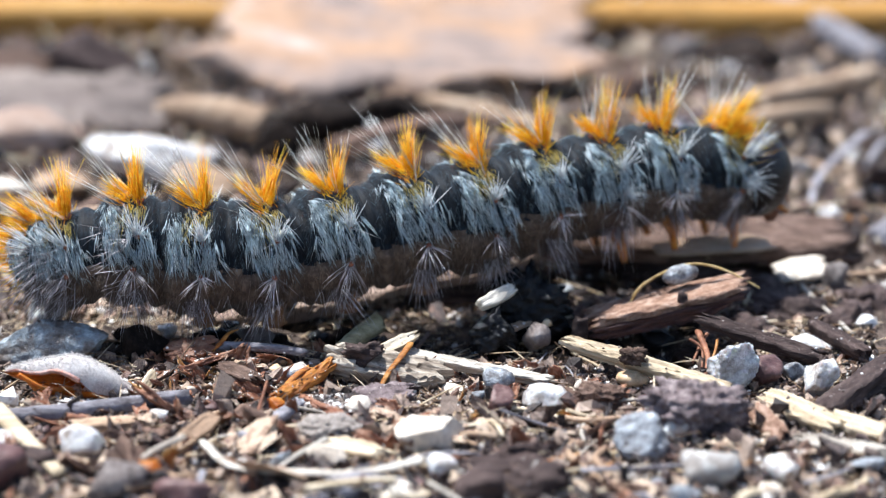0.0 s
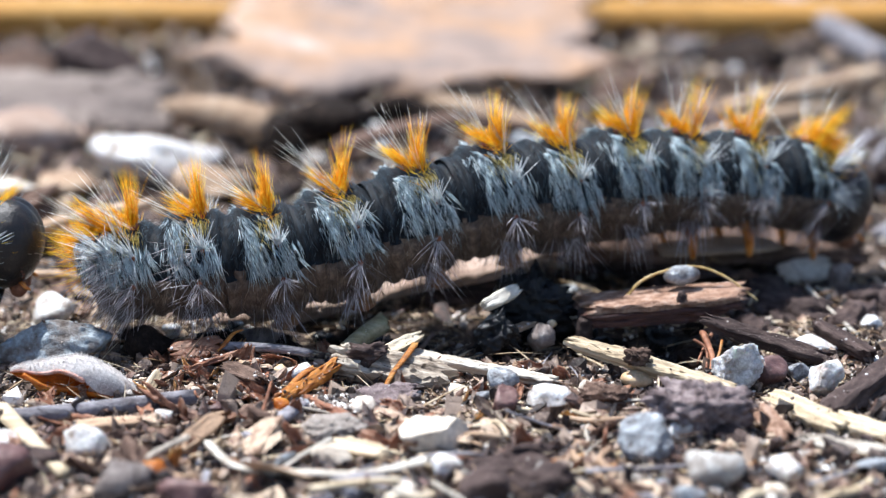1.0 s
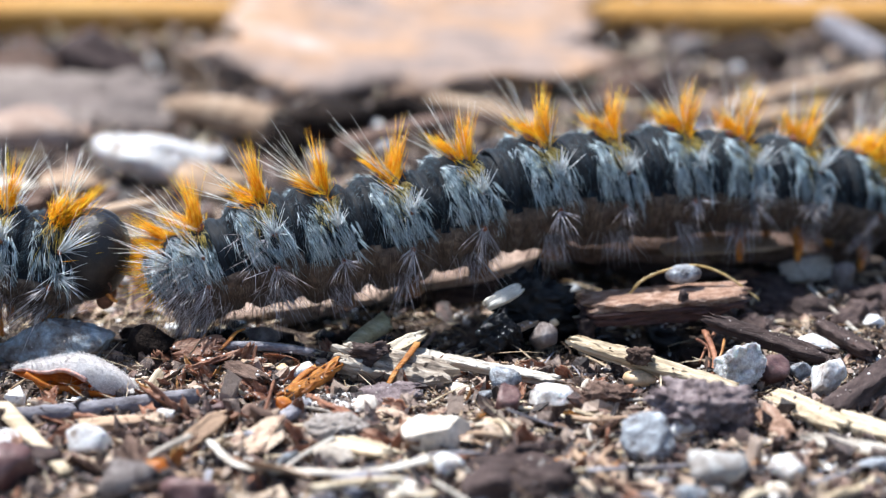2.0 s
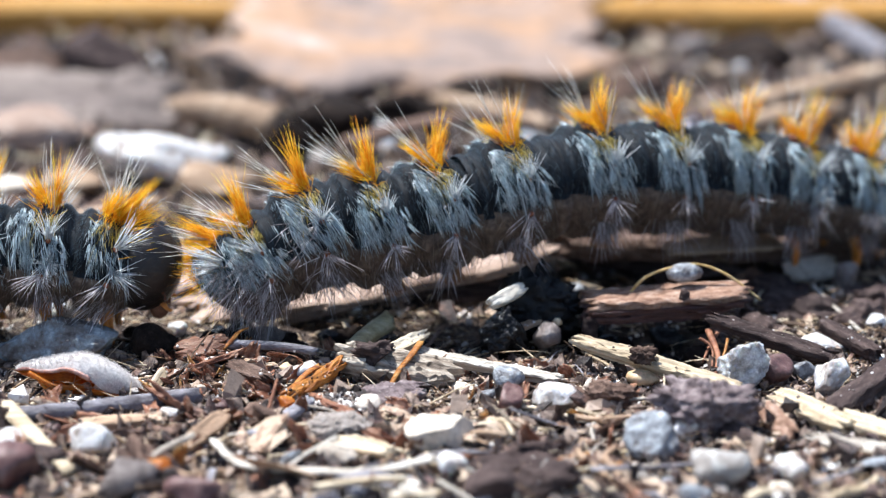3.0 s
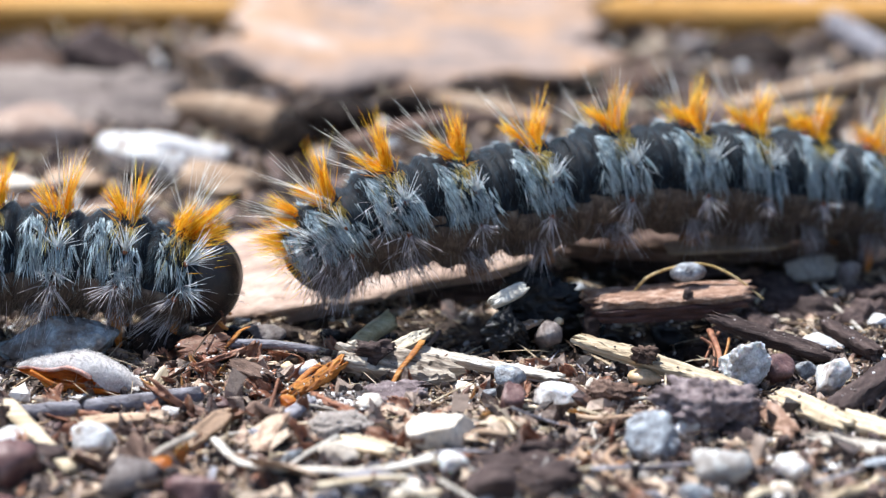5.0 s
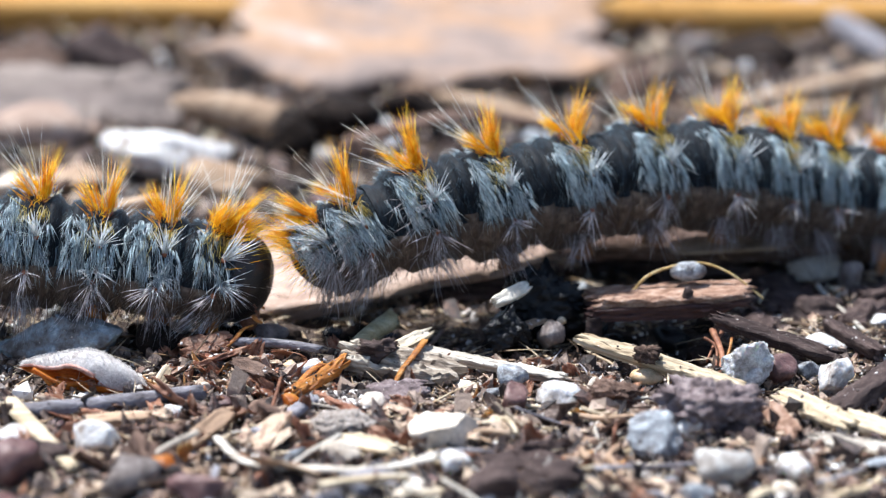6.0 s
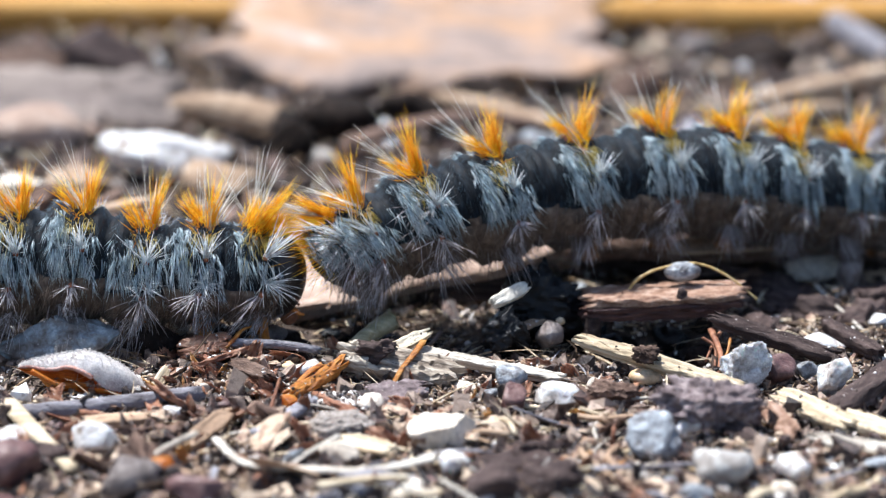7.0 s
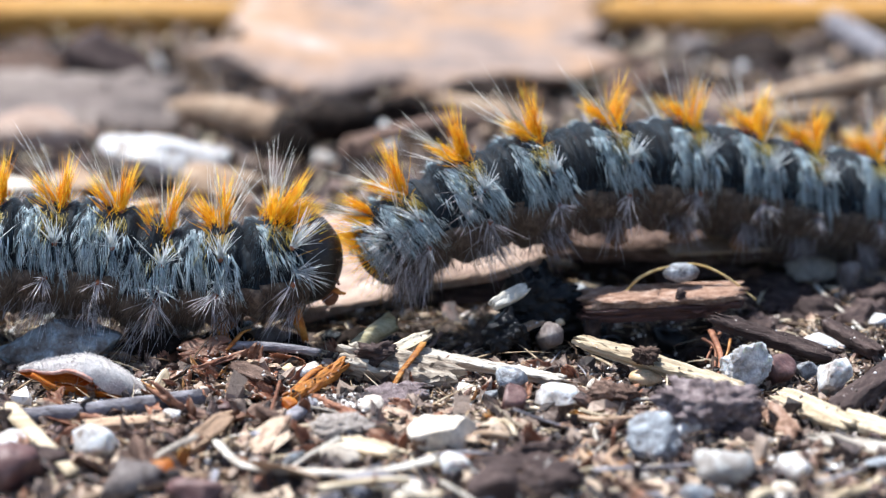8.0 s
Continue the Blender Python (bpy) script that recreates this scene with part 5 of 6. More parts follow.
        me, tone = curls[rng.choice((0, 0, 3, 3, 1, 4, 5))]
        ob = tagged(new("bark_flake", me), "curled " + tone + " flake of bark in the litter", "bark flake", "bark flakes in the litter")
        ob.matrix_world = pose(x * MM, y * MM, (ground_z(x, y) + 0.45 * k) * MM, rng.gauss(0, 50), rng.gauss(0, 40), rng.uniform(0, 360)) @ Matrix.Scale(k, 4)
    for _ in range(215):
        x, y = place()
        k = rng.lognormvariate(-0.05, 0.35) * (1 + max(y, 0) / 16) * near(y)
        me, tone = rng.choice(straws if y < 4 else [s for s in straws if s[1] not in ("cream", "grey", "rust-brown")])
        ob = tagged(new("straw", me), tone + " bit of straw lying in the litter", "straw", "straw bits in the litter")
        ob.matrix_world = pose(x * MM, y * MM, (ground_z(x, y) + 0.2 * k) * MM, 0, rng.gauss(0, 12), rng.gauss(0, 75)) @ Matrix.Scale(k, 4)


def scatter_stuff():
    """Grains, crumbs and fibres too many to count."""
    rng = random.Random(43)

    def spot():
        if rng.random() < 0.8:
            y = -22 + 30 * rng.random() ** 0.9
            return rng.uniform(-20, 20) * (1 + max(y, -20) / 130), y, 1.0
        y = 6 + 75 * rng.random() ** 1.3
        return rng.uniform(-21, 21) * (1 + y / 105), y, 1 + y / 26

    def shard():
        """A torn scrap: an uneven outline of five or six corners, two sheets thick."""
        n = rng.choice((5, 6))
        lo, hi = [], []
        for i in range(n):
            w, q = 6.283 * (i + rng.uniform(-0.3, 0.3)) / n, rng.uniform(0.45, 1.15)
            c = Vector((math.cos(w) * q, math.sin(w) * q, 0))
            lo.append(c + Vector((0, 0, -0.8 + rng.gauss(0, 0.35))))
            hi.append(c * rng.uniform(0.6, 1.0) + Vector((0, 0, 0.8 + rng.gauss(0, 0.5))))
        fs = [tuple(range(n))[::-1], tuple(range(n, 2 * n))] + [(i, (i + 1) % n, n + (i + 1) % n, n + i) for i in range(n)]
        return lo + hi, fs

    bm = bmesh.new()
    bmesh.ops.create_icosphere(bm, subdivisions=1, radius=1)
    ball = [v.co.copy() for v in bm.verts]
    tris = [[v.index for v in f.verts] for f in bm.faces]
    bm.free()
    for name, label, material, number in (("grains", "sand grains and grit over the soil", GRIT, 26000), ("crumbs", "crumbs of bark and humus over the soil", CRUMB, 17000), ("scraps", "torn scraps of bark and dry leaf over the soil", SCRAP, 6500)):
        verts, faces = [], []
        for _ in range(number):
            x, y, k = spot()
            if name == "grains" and (y > 8 and rng.random() < 0.6 or -13 < x < -3 and -1.5 < y < 3):
                continue
            if name != "grains" and -18.6 < x < -12.6 and -8 < y < -3.5:
                continue
            if 11.5 < x < 24 and -0.5 < y < 16 and rng.random() < 0.75:
                continue
            if -20 < x < 12.5 and -0.8 < y < 4.8 and (name != "grains" or rng.random() < 0.8):
                continue
            r = (rng.lognormvariate(-2.45, 0.5) if name == "grains" else rng.lognormvariate(-1.75, 0.5) if name == "crumbs" else rng.lognormvariate(-0.95, 0.38) * (0.6 if -8 < y < 3 else 1.0)) * k
            if y > 8:
                r = min(r, 0.9)
            z = ground_z(x, y) + r * 0.45
            turn = Euler((rng.uniform(0, 6), rng.uniform(0, 6), rng.uniform(0, 6)) if name != "scraps" else (rng.gauss(0, 0.55), rng.gauss(0, 0.45), rng.uniform(0, 6))).to_matrix()
            i = len(verts)
            src, fs = (ball, tris) if name == "grains" else shard()
            st = (rng.uniform(0.7, 1.1), rng.uniform(0.7, 1.1), rng.uniform(0.6, 1)) if name == "grains" else (rng.uniform(0.6, 1.7), rng.uniform(0.4, 0.9), rng.uniform(0.2, 0.55) if name == "crumbs" else rng.uniform(0.08, 0.2))
            for v in src:
                q = Vector(v) * rng.uniform(0.65, 1.25)
                q = turn @ Vector((q.x * st[0], q.y * st[1], q.z * st[2])) * r
                verts.append(((x + q.x) * MM, (y + q.y) * MM, (z + q.z) * MM))
            faces += [[i + a for a in f] for f in fs]
        tagged(new(name, mesh_of(name, verts, faces, material, False)), label, name, kind="stuff")
    s = Strands()
    for _ in range(6500):
        x, y, k = spot()
        w = rng.uniform(0, 6.28)
        s.hair((x, y, ground_z(x, y) + 0.1 * k), (math.cos(w), math.sin(w), rng.gauss(0.18, 0.25)), rng.lognormvariate(0.0, 0.5) * k, rng.lognormvariate(-3.3, 0.5) * k, (rng.gauss(0, 0.2), rng.gauss(0, 0.2), -0.1))
    tagged(new("fibres", s.mesh("fibres", FIBRE)), "shreds of dry grass and bark fibre", "fibres", kind="stuff")


def scatter_dust():
    """Specks of sand that cling to the tops of the nearer pieces."""
    rng = random.Random(47)
    bm = bmesh.new()
    bmesh.ops.create_icosphere(bm, subdivisions=1, radius=1)
    ball = [v.co.copy() for v in bm.verts]
    tris = [[v.index for v in f.verts] for f in bm.faces]
    bm.free()
    verts, faces = [], []
    for ob in list(scene.objects):
        if ob.type != "MESH" or ob.parent or ob.animation_data or ob in (crumb_on_chip,):
            continue
        if ob.name.split(".")[0] not in ("straw", "twig", "wood_chip", "bark_strip", "bark_flake", "bark_lump", "stone", "splinter", "bract", "soil_clod"):
            continue
        m = ob.matrix_basis
        at = m.translation / MM
        if not (-9 < at.y < 4 and abs(at.x) < 20):
            continue
        turn = m.to_3x3().normalized()
        tops = [p for p in ob.data.polygons if (turn @ p.normal).z > 0.35]
        for p in rng.sample(tops, min(len(tops) // 9, 26)):
            c = m @ p.center
            r = rng.lognormvariate(-3.6, 0.5) * MM
            i = len(verts)
            for v in ball:
                verts.append(c + v * r * rng.uniform(0.75, 1.2))
            faces += [[i + a for a in f] for f in tris]
    for _ in range(1300):                # a patch of clean pale sand
        w, q = rng.uniform(0, 6.28), abs(rng.gauss(0, 1))
        x, y = -4.9 + 1.9 * q * math.cos(w), -7.2 + 1.6 * q * math.sin(w)
        r = rng.lognormvariate(-2.5, 0.4)
        i = len(verts)
        for v in ball:
            verts.append((Vector((x, y, ground_z(x, y) + 0.35 * math.exp(-q * q) + r * 0.3)) + v * r * rng.uniform(0.75, 1.2)) * MM)
        faces += [[i + a for a in f] for f in tris]
    tagged(new("dust", mesh_of("dust", verts, faces, GRIT)), "specks of pale sand clinging to the litter", "dust", kind="stuff")


scatter_pieces()
scatter_stuff()
scatter_dust()

# ---- what moves ----
def stand(x, z, tilt):
    """The pose of a segment on the way, x and z in millimetres, tilt in degrees nose up."""
    y = track_y(x)
    turn = math.degrees(math.atan2(track_y(x + 0.5) - track_y(x - 0.5), 1.0))
    return pose(x * MM, y * MM, z * MM, 0, 0, turn) @ pose(0, 0, 0, 0, -tilt, 0)


def base(rows):
    """Where the whole caterpillar stands, under its middle segment."""
    return [(t, pose(x * MM, track_y(x) * MM, 0)) for t, x, z, tilt in rows]


def crawl(who, key, rows):
    thing, parts = who
    if key == "a4":
        walk(thing, base(rows))
        parts["rows"] = base(rows)
    walk(parts[key], [(t, b.inverted() @ stand(x, z, tilt)) for (t, x, z, tilt), (_, b) in zip(rows, parts["rows"])])


def motions():
    crawl(first, 'a4', [(0, -4.37, 4.68, 5.3), (0.5, -2.61, 6.12, 7.8), (1, -0.80, 5.50, 8.6), (1.5, -0.61, 5.43, 7.3), (1.7, -0.01, 5.53, 7.0), (2.8, 2.94, 6.06, 5.4), (3, 3.04, 6.16, 5.1), (3.5, 4.25, 6.60, 3.3), (4, 5.99, 6.48, 4.6), (4.5, 6.78, 6.31, 0.1), (4.7, 7.03, 6.30, -0.2), (5.8, 9.07, 6.22, -1.6), (6, 9.17, 6.21, -1.9), (6.5, 9.55, 6.01, -3.1), (7, 9.67, 5.95, -3.5), (7.5, 9.88, 5.94, -5.1), (8, 10.83, 6.22, -8.5)])
    crawl(first, 'head', [(0, 15.40, 5.66, -8.5), (0.5, 17.15, 6.16, -8.0), (1, 19.39, 3.84, -14.8), (1.5, 20.30, 2.85, -18.0), (1.7, 20.70, 2.77, -18.3), (2.8, 25.93, 2.32, -20.3), (3, 26.23, 2.24, -20.6), (3.5, 26.42, 2.31, -20.5), (4, 27.77, 2.20, -19.7), (4.5, 29.73, 2.20, -19.4), (4.7, 29.93, 2.20, -19.4), (5.8, 30.84, 2.20, -19.3), (6, 31.04, 2.20, -19.3), (6.5, 31.21, 2.20, -19.2), (7, 32.51, 2.20, -19.3), (7.5, 33.50, 2.20, -19.4), (8, 33.75, 2.20, -19.5)])
    crawl(first, 't1', [(0, 13.48, 5.87, -4.5), (0.5, 15.17, 6.01, -4.0), (1, 17.60, 4.79, -10.8), (1.5, 18.63, 4.32, -14.0), (1.7, 19.03, 4.13, -14.3), (2.8, 22.55, 3.06, -16.3), (3, 22.85, 2.87, -16.6), (3.5, 23.00, 2.98, -16.5), (4, 24.37, 2.64, -15.7), (4.5, 26.29, 2.50, -15.4), (4.7, 26.49, 2.50, -15.4), (5.8, 27.36, 2.50, -15.3), (6, 27.56, 2.50, -15.3), (6.5, 27.72, 2.50, -15.2), (7, 28.97, 2.50, -15.3), (7.5, 29.93, 2.50, -15.4), (8, 30.17, 2.50, -15.5)])
    crawl(first, 't2', [(0, 10.43, 6.21, -2.5), (0.5, 11.37, 6.30, -2.6), (1, 14.27, 5.46, -9.6), (1.5, 15.13, 5.33, -12.0), (1.7, 15.58, 5.13, -12.6), (2.8, 19.48, 4.06, -15.6), (3, 19.78, 3.86, -16.2), (3.5, 19.92, 3.99, -15.6), (4, 21.24, 3.62, -15.9), (4.5, 23.10, 3.10, -15.7), (4.7, 23.30, 3.04, -15.7), (5.8, 23.98, 2.74, -15.4), (6, 24.18, 2.68, -15.4), (6.5, 24.34, 2.67, -15.2), (7, 25.55, 2.55, -15.4), (7.5, 26.47, 2.55, -15.4), (8, 26.73, 2.55, -15.6)])
    crawl(first, 't3', [(0, 7.78, 5.97, 1.5), (0.5, 8.54, 6.18, -0.2), (1, 11.30, 5.79, -6.3), (1.5, 12.03, 5.70, -7.8), (1.7, 12.48, 5.57, -8.7), (2.8, 16.24, 4.86, -13.5), (3, 16.54, 4.73, -14.4), (3.5, 16.71, 4.77, -13.2), (4, 18.02, 4.34, -16.0), (4.5, 19.88, 3.91, -15.1), (4.7, 20.08, 3.87, -15.1), (5.8, 20.61, 3.62, -15.4), (6, 20.81, 3.58, -15.4), (6.5, 20.85, 3.59, -14.6), (7, 22.16, 3.08, -14.9), (7.5, 23.03, 2.70, -15.2), (8, 23.28, 2.65, -15.5)])
    crawl(first, 'a1', [(0, 4.94, 5.92, 4.5), (0.5, 5.70, 6.13, 0.0), (1, 8.53, 6.12, -3.0), (1.5, 9.30, 6.08, -3.7), (1.7, 9.80, 6.02, -4.7), (2.8, 13.24, 5.67, -10.2), (3, 13.54, 5.61, -11.2), (3.5, 13.74, 5.52, -10.5), (4, 15.24, 5.41, -14.7), (4.5, 16.63, 5.05, -13.0), (4.7, 16.83, 4.98, -13.3), (5.8, 17.41, 4.61, -14.6), (6, 17.61, 4.54, -14.9), (6.5, 17.62, 4.54, -13.4), (7, 18.96, 4.05, -14.0), (7.5, 19.76, 3.69, -14.8), (8, 19.97, 3.53, -15.7)])
    crawl(first, 'a2', [(0, 2.00, 5.32, 5.8), (0.5, 2.88, 5.93, -0.5), (1, 5.57, 5.93, 0.6), (1.5, 6.06, 6.00, 0.5), (1.7, 6.41, 6.02, -0.4), (2.8, 10.02, 6.11, -5.2), (3, 10.22, 6.13, -6.1), (3.5, 10.67, 5.91, -7.7), (4, 12.53, 6.13, -10.2), (4.5, 13.54, 5.61, -9.3), (4.7, 13.74, 5.56, -9.7), (5.8, 15.10, 5.26, -12.1), (6, 15.30, 5.21, -12.5), (6.5, 15.23, 5.04, -11.2), (7, 15.88, 4.74, -12.1), (7.5, 16.46, 4.58, -13.1), (8, 16.67, 4.41, -15.5)])
    crawl(first, 'a3', [(0, -1.03, 5.19, 6.5), (0.5, 0.43, 6.33, 1.8), (1, 2.64, 6.12, 4.8), (1.5, 2.89, 6.08, 4.7), (1.7, 3.39, 6.13, 4.1), (2.8, 6.70, 6.38, 0.6), (3, 6.90, 6.43, -0.0), (3.5, 7.78, 6.40, -3.3), (4, 9.54, 6.66, -2.5), (4.5, 10.61, 6.06, -4.3), (4.7, 10.81, 6.04, -4.7), (5.8, 12.45, 5.94, -7.2), (6, 12.55, 5.92, -7.6), (6.5, 12.68, 5.65, -7.5), (7, 13.00, 5.53, -8.4), (7.5, 13.38, 5.45, -9.5), (8, 13.96, 5.40, -13.4)])
    crawl(first, 'a5', [(0, -7.47, 4.32, 2.9), (0.5, -5.61, 5.30, 12.7), (1, -4.15, 4.74, 9.9), (1.5, -3.81, 4.88, 7.7), (1.7, -3.01, 4.97, 7.7), (2.8, -0.62, 5.43, 7.4), (3, -0.27, 5.52, 7.4), (3.5, 1.02, 6.00, 10.0), (4, 2.50, 5.81, 9.2), (4.5, 2.88, 5.90, 3.4), (4.7, 3.38, 5.91, 3.3), (5.8, 5.38, 5.99, 2.7), (6, 5.63, 6.00, 2.6), (6.5, 5.88, 5.93, 1.6), (7, 6.00, 5.90, 1.9), (7.5, 6.28, 6.00, -0.1), (8, 7.46, 6.55, -0.9)])
    crawl(first, 'a6', [(0, -10.24, 4.41, 2.2), (0.5, -8.35, 4.47, 12.7), (1, -7.41, 4.17, 8.9), (1.5, -6.65, 4.61, 9.2), (1.7, -6.05, 4.69, 9.5), (2.8, -3.54, 5.13, 11.1), (3, -3.04, 5.21, 11.4), (3.5, -1.77, 5.23, 15.4), (4, -1.05, 5.16, 12.6), (4.5, -0.24, 5.73, 7.8), (4.7, 0.21, 5.74, 7.7), (5.8, 1.87, 5.80, 7.5), (6, 2.07, 5.81, 7.4), (6.5, 2.20, 5.81, 7.4), (7, 2.29, 5.71, 8.2), (7.5, 2.85, 6.09, 7.9), (8, 4.15, 6.38, 8.1)])
    crawl(first, 'a7', [(0, -13.06, 4.72, 5.5), (0.5, -11.27, 4.16, 10.4), (1, -10.39, 4.09, 8.6), (1.5, -9.35, 4.54, 13.8), (1.7, -8.60, 4.61, 14.5), (2.8, -6.22, 5.03, 18.2), (3, -5.72, 5.10, 18.9), (3.5, -4.53, 4.68, 19.7), (4, -4.16, 4.63, 16.3), (4.5, -3.18, 5.64, 14.4), (4.7, -2.73, 5.63, 14.3), (5.8, -1.37, 5.58, 13.5), (6, -1.17, 5.57, 13.4), (6.5, -1.05, 5.48, 14.5), (7, -0.94, 5.31, 15.8), (7.5, -0.17, 5.73, 18.8), (8, 1.21, 5.90, 16.6)])
    crawl(first, 'a8', [(0, -16.21, 4.24, 9.2), (0.5, -14.34, 3.92, 9.0), (1, -13.45, 3.77, 9.1), (1.5, -12.24, 3.63, 17.9), (1.7, -11.34, 3.66, 18.8), (2.8, -8.88, 3.82, 24.0), (3, -8.13, 3.85, 24.9), (3.5, -7.22, 3.65, 22.3), (4, -6.80, 3.82, 18.9), (4.5, -5.62, 4.71, 19.4), (4.7, -5.17, 4.70, 19.1), (5.8, -4.28, 4.63, 17.8), (6, -4.08, 4.62, 17.5), (6.5, -3.87, 4.46, 19.2), (7, -3.52, 4.30, 20.6), (7.5, -2.43, 4.45, 25.9), (8, -1.54, 4.81, 21.3)])
    crawl(first, 'a9', [(0, -17.15, 4.12, 17.2), (0.5, -15.53, 3.88, 17.0), (1, -14.39, 3.91, 17.1), (1.5, -13.27, 3.37, 25.9), (1.7, -12.37, 3.39, 26.8), (2.8, -10.08, 3.47, 32.0), (3, -9.28, 3.49, 32.9), (3.5, -8.46, 3.30, 30.3), (4, -7.75, 3.75, 26.9), (4.5, -6.32, 4.12, 27.4), (4.7, -5.87, 4.13, 27.1), (5.8, -5.70, 4.17, 25.8), (6, -5.50, 4.18, 25.5), (6.5, -5.15, 4.19, 27.2), (7, -4.65, 4.22, 28.6), (7.5, -3.13, 4.03, 33.9), (8, -2.45, 4.16, 29.3)])
    crawl(second, 'a4', [(0, -40.00, 4.46, 0.5), (0.5, -38.84, 4.46, 0.5), (1, -37.03, 4.48, 0.5), (1.5, -34.91, 4.47, 0.5), (1.7, -34.01, 4.47, 0.5), (2.8, -32.84, 4.46, 0.5), (3, -31.79, 4.46, 0.5), (3.5, -30.19, 4.42, 0.5), (4, -29.40, 4.33, 0.5), (4.5, -29.15, 4.38, 0.5), (4.7, -28.90, 4.41, 0.5), (5.8, -26.98, 4.55, 0.5), (6, -26.48, 4.58, 0.5), (6.5, -24.82, 4.15, 0.5), (7, -24.58, 3.91, 0.5), (7.5, -24.38, 3.72, 0.5), (8, -22.70, 4.58, 0.5)])
    crawl(second, 'head', [(0, -22.23, 5.02, -14.2), (0.5, -20.93, 5.15, -12.9), (1, -19.12, 4.96, -13.8), (1.5, -16.95, 4.63, -15.2), (1.7, -16.05, 4.52, -14.7), (2.8, -14.28, 3.94, -11.9), (3, -13.23, 3.83, -11.4), (3.5, -12.01, 3.21, -19.7), (4, -11.36, 2.96, -20.0), (4.5, -11.24, 2.88, -16.9), (4.7, -10.99, 2.92, -16.3), (5.8, -9.91, 3.12, -13.1), (6, -9.41, 3.16, -12.5), (6.5, -8.01, 3.07, -12.8), (7, -7.89, 3.27, -5.4), (7.5, -7.37, 3.57, -0.5), (8, -6.26, 4.04, 1.0)])
    crawl(second, 't1', [(0, -23.94, 3.84, -10.2), (0.5, -22.59, 3.88, -8.9), (1, -20.81, 3.87, -9.8), (1.5, -18.80, 3.79, -11.2), (1.7, -17.90, 3.80, -10.7), (2.8, -15.90, 3.86, -7.9), (3, -14.85, 3.87, -7.4), (3.5, -13.96, 3.34, -15.7), (4, -13.03, 3.09, -16.0), (4.5, -12.57, 3.16, -12.9), (4.7, -12.32, 3.17, -12.3), (5.8, -10.86, 3.26, -9.1), (6, -10.36, 3.27, -8.5), (6.5, -9.03, 3.09, -8.8), (7, -8.56, 3.31, -1.4), (7.5, -7.98, 3.49, 3.5), (8, -7.36, 3.78, 5.0)])
    crawl(second, 't2', [(0, -26.17, 4.34, -7.2), (0.5, -24.97, 4.34, -6.4), (1, -23.16, 4.37, -7.0), (1.5, -21.10, 4.36, -7.9), (1.7, -20.20, 4.36, -7.5), (2.8, -18.68, 4.33, -5.6), (3, -17.63, 4.33, -5.2), (3.5, -16.26, 4.20, -11.1), (4, -15.49, 4.01, -11.6), (4.5, -15.07, 3.87, -9.9), (4.7, -14.82, 3.83, -9.8), (5.8, -13.34, 3.63, -9.3), (6, -12.84, 3.59, -9.2), (6.5, -11.26, 3.44, -8.9), (7, -10.86, 3.37, -3.6), (7.5, -10.41, 3.29, -0.1), (8, -10.13, 3.48, -0.4)])
    crawl(second, 't3', [(0, -28.85, 4.28, -3.0), (0.5, -27.68, 4.28, -2.7), (1, -25.87, 4.30, -2.9), (1.5, -23.76, 4.29, -3.2), (1.7, -22.86, 4.27, -3.1), (2.8, -21.46, 4.19, -2.5), (3, -20.41, 4.17, -2.4), (3.5, -18.95, 4.09, -4.8), (4, -18.20, 3.95, -5.5), (4.5, -17.98, 3.90, -5.7), (4.7, -17.73, 3.90, -6.1), (5.8, -16.16, 3.90, -8.0), (6, -15.66, 3.90, -8.4), (6.5, -13.86, 3.54, -7.2), (7, -13.49, 3.19, -4.8), (7.5, -13.20, 3.04, -3.2), (8, -12.86, 3.24, -7.3)])
    crawl(second, 'a1', [(0, -31.62, 4.30, -1.0), (0.5, -30.46, 4.30, -1.0), (1, -28.62, 4.33, -1.0), (1.5, -26.55, 4.32, -1.0), (1.7, -25.65, 4.31, -1.0), (2.8, -24.40, 4.26, -1.3), (3, -23.35, 4.25, -1.3), (3.5, -21.81, 4.19, -1.9), (4, -21.01, 4.10, -2.4), (4.5, -20.81, 4.10, -3.3), (4.7, -20.56, 4.15, -3.6), (5.8, -18.83, 4.43, -5.4), (6, -18.33, 4.48, -5.7), (6.5, -16.71, 4.18, -4.4), (7, -16.26, 3.97, -4.3), (7.5, -16.10, 3.85, -3.6), (8, -15.01, 4.25, -9.8)])
    crawl(second, 'a2', [(0, -34.50, 4.30, -1.1), (0.5, -33.34, 4.30, -1.1), (1, -31.52, 4.33, -1.1), (1.5, -29.40, 4.32, -1.1), (1.7, -28.50, 4.32, -1.2), (2.8, -27.36, 4.30, -1.4), (3, -26.31, 4.30, -1.5), (3.5, -24.72, 4.27, -1.8), (4, -23.94, 4.17, -2.0), (4.5, -23.71, 4.23, -2.5), (4.7, -23.46, 4.26, -2.5), (5.8, -21.56, 4.39, -2.6), (6, -21.06, 4.42, -2.6), (6.5, -19.34, 3.99, -1.9), (7, -19.12, 3.76, -2.2), (7.5, -18.89, 3.56, -1.7), (8, -17.46, 4.44, -6.6)])
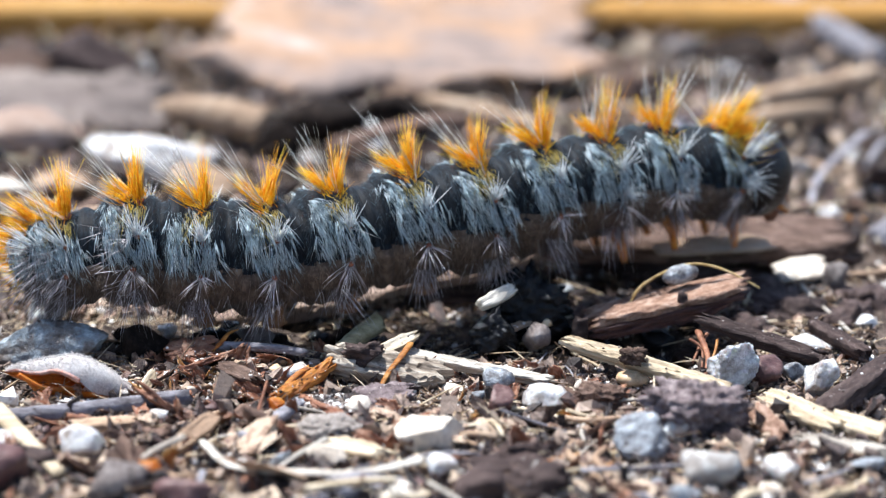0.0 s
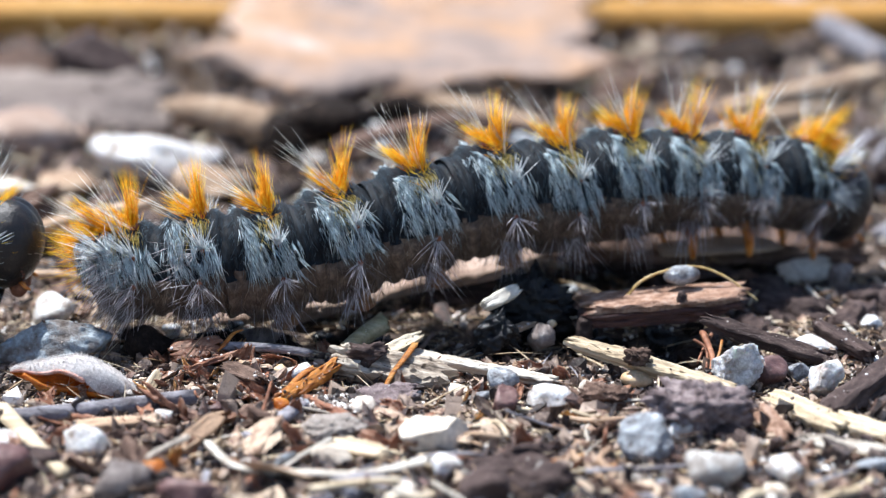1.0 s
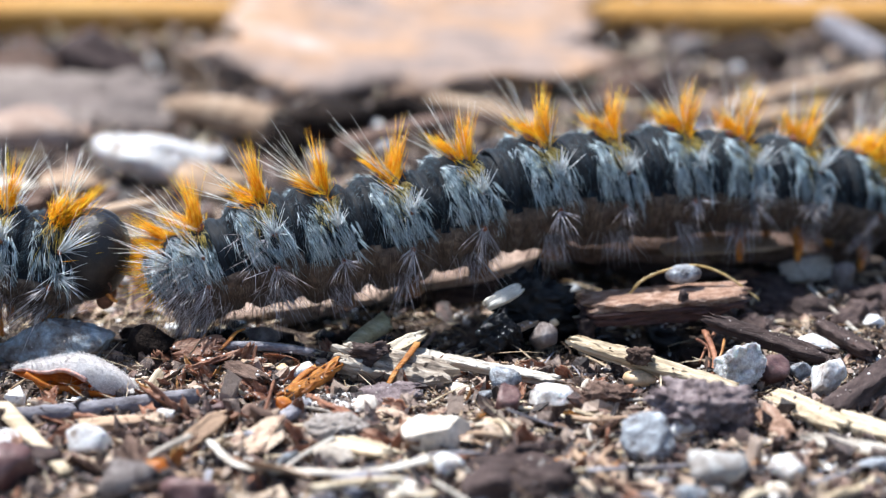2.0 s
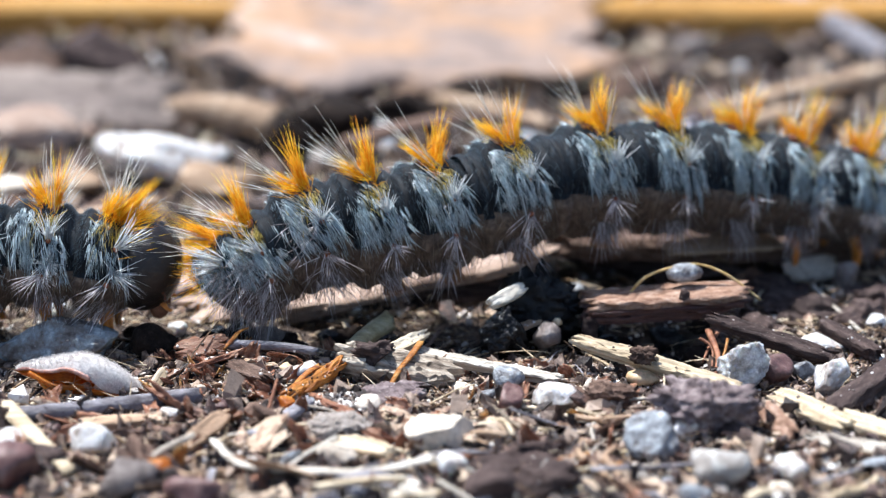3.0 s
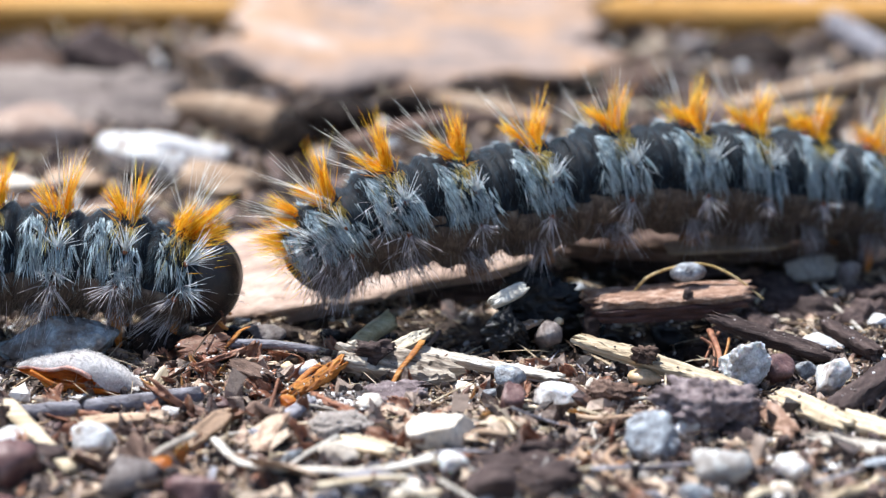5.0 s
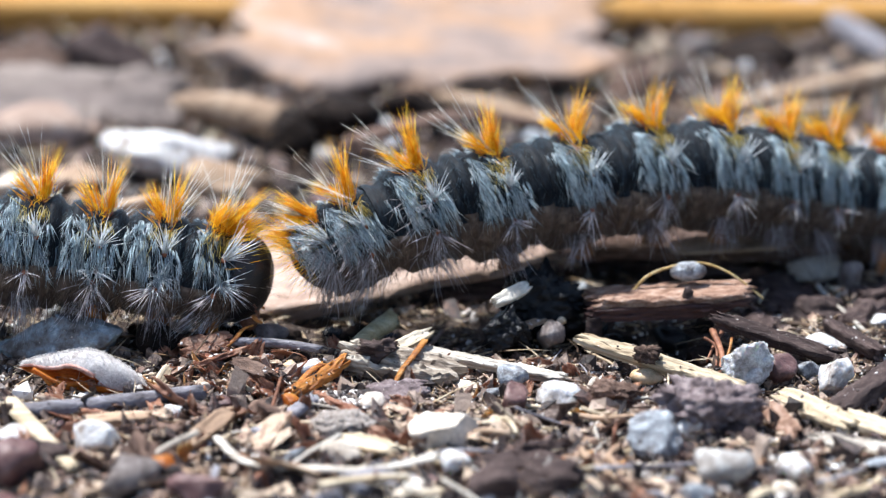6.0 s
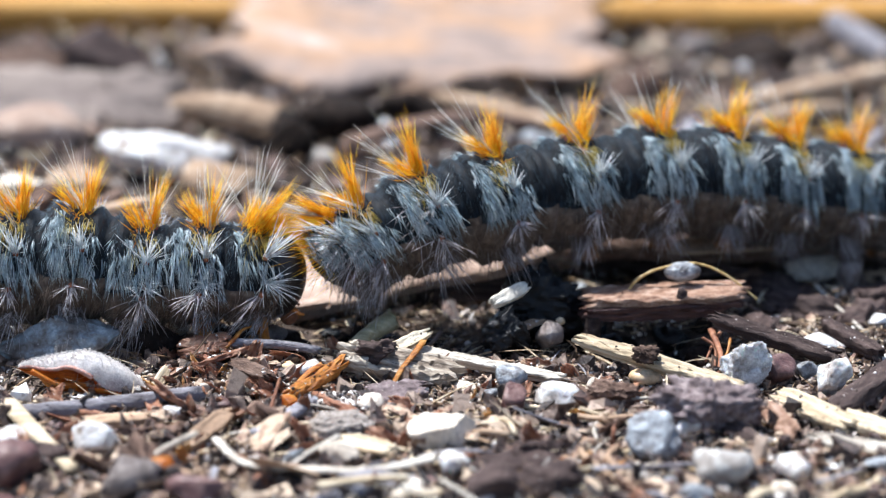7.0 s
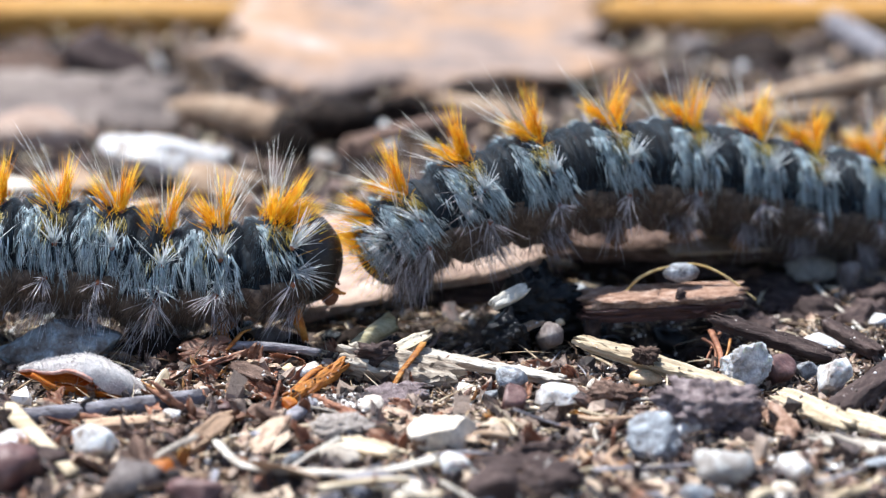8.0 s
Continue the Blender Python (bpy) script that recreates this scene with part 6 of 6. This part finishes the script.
    crawl(second, 'a3', [(0, -37.27, 4.38, -0.6), (0.5, -36.11, 4.38, -0.6), (1, -34.29, 4.41, -0.6), (1.5, -32.17, 4.39, -0.6), (1.7, -31.27, 4.39, -0.6), (2.8, -30.11, 4.38, -0.8), (3, -29.06, 4.38, -0.8), (3.5, -27.47, 4.34, -0.9), (4, -26.68, 4.25, -0.9), (4.5, -26.43, 4.30, -1.0), (4.7, -26.18, 4.33, -0.9), (5.8, -24.24, 4.47, -0.5), (6, -23.74, 4.50, -0.4), (6.5, -22.05, 4.07, 0.0), (7, -21.81, 3.84, 0.1), (7.5, -21.59, 3.64, 0.3), (8, -20.00, 4.50, -1.4)])
    crawl(second, 'a5', [(0, -42.74, 4.33, 1.9), (0.5, -41.58, 4.33, 1.9), (1, -39.77, 4.36, 1.9), (1.5, -37.65, 4.34, 1.9), (1.7, -36.75, 4.34, 1.9), (2.8, -35.58, 4.33, 1.9), (3, -34.53, 4.33, 1.9), (3.5, -32.93, 4.29, 1.9), (4, -32.14, 4.20, 1.9), (4.5, -31.88, 4.25, 1.9), (4.7, -31.63, 4.28, 1.9), (5.8, -29.72, 4.42, 1.9), (6, -29.22, 4.45, 1.9), (6.5, -27.55, 4.02, 1.9), (7, -27.32, 3.78, 1.9), (7.5, -27.12, 3.59, 1.9), (8, -25.44, 4.45, 1.9)])
    crawl(second, 'a6', [(0, -45.52, 4.25, 2.7), (0.5, -44.36, 4.25, 2.7), (1, -42.55, 4.28, 2.7), (1.5, -40.42, 4.26, 2.7), (1.7, -39.52, 4.26, 2.7), (2.8, -38.35, 4.25, 2.7), (3, -37.30, 4.25, 2.7), (3.5, -35.71, 4.21, 2.7), (4, -34.92, 4.12, 2.7), (4.5, -34.66, 4.17, 2.7), (4.7, -34.41, 4.20, 2.7), (5.8, -32.49, 4.34, 2.7), (6, -31.99, 4.37, 2.7), (6.5, -30.33, 3.94, 2.7), (7, -30.10, 3.71, 2.7), (7.5, -29.90, 3.51, 2.7), (8, -28.21, 4.37, 2.7)])
    crawl(second, 'a7', [(0, -48.34, 4.27, 2.8), (0.5, -47.18, 4.27, 2.8), (1, -45.36, 4.30, 2.8), (1.5, -43.24, 4.29, 2.8), (1.7, -42.34, 4.29, 2.8), (2.8, -41.17, 4.27, 2.8), (3, -40.12, 4.27, 2.8), (3.5, -38.52, 4.23, 2.8), (4, -37.73, 4.14, 2.8), (4.5, -37.47, 4.19, 2.8), (4.7, -37.22, 4.22, 2.8), (5.8, -35.31, 4.36, 2.8), (6, -34.81, 4.39, 2.8), (6.5, -33.14, 3.96, 2.8), (7, -32.92, 3.73, 2.8), (7.5, -32.72, 3.53, 2.8), (8, -31.02, 4.39, 2.8)])
    crawl(second, 'a8', [(0, -50.87, 4.39, 2.9), (0.5, -49.70, 4.39, 2.9), (1, -47.89, 4.42, 2.9), (1.5, -45.76, 4.41, 2.9), (1.7, -44.86, 4.41, 2.9), (2.8, -43.69, 4.39, 2.9), (3, -42.64, 4.39, 2.9), (3.5, -41.04, 4.35, 2.9), (4, -40.25, 4.26, 2.9), (4.5, -40.00, 4.31, 2.9), (4.7, -39.75, 4.34, 2.9), (5.8, -37.83, 4.48, 2.9), (6, -37.33, 4.51, 2.9), (6.5, -35.67, 4.08, 2.9), (7, -35.44, 3.85, 2.9), (7.5, -35.24, 3.65, 2.9), (8, -33.54, 4.51, 2.9)])
    crawl(second, 'a9', [(0, -52.01, 4.33, 10.9), (0.5, -50.84, 4.33, 10.9), (1, -49.01, 4.36, 10.9), (1.5, -46.88, 4.35, 10.9), (1.7, -45.98, 4.35, 10.9), (2.8, -44.78, 4.33, 10.9), (3, -43.73, 4.33, 10.9), (3.5, -42.13, 4.29, 10.9), (4, -41.33, 4.20, 10.9), (4.5, -41.07, 4.25, 10.9), (4.7, -40.82, 4.28, 10.9), (5.8, -38.89, 4.42, 10.9), (6, -38.39, 4.45, 10.9), (6.5, -36.72, 4.02, 10.9), (7, -36.49, 3.78, 10.9), (7.5, -36.29, 3.58, 10.9), (8, -34.58, 4.45, 10.9)])
    nudged = [(0, 0.55, -0.15, 13), (0.5, 0.5, -0.1, 13), (1, 0.2, 0, 4), (1.5, 0.2, 0, 4), (3, 0.05, 0.05, 3), (4.5, 0.15, 0.05, 3), (6, 0, 0.1, 2.5), (7, -0.2, 0.1, 2), (8, -0.25, 0.1, 2)]
    rest = [(t, pose((9.9 + dx) * MM, 1.9 * MM, (1.55 + dz) * MM, -1, -tilt, 4)) for t, dx, dz, tilt in nudged]
    walk(loose_chip, rest)
    walk(seed_thing, [(t, m @ pose(1.2 * MM, 0.6 * MM, 1.15 * MM)) for t, m in rest])
    walk(crumb_on_chip, [(t, m @ pose(0.9 * MM, -1.1 * MM, 0.5 * MM)) for t, m in rest])


motions()
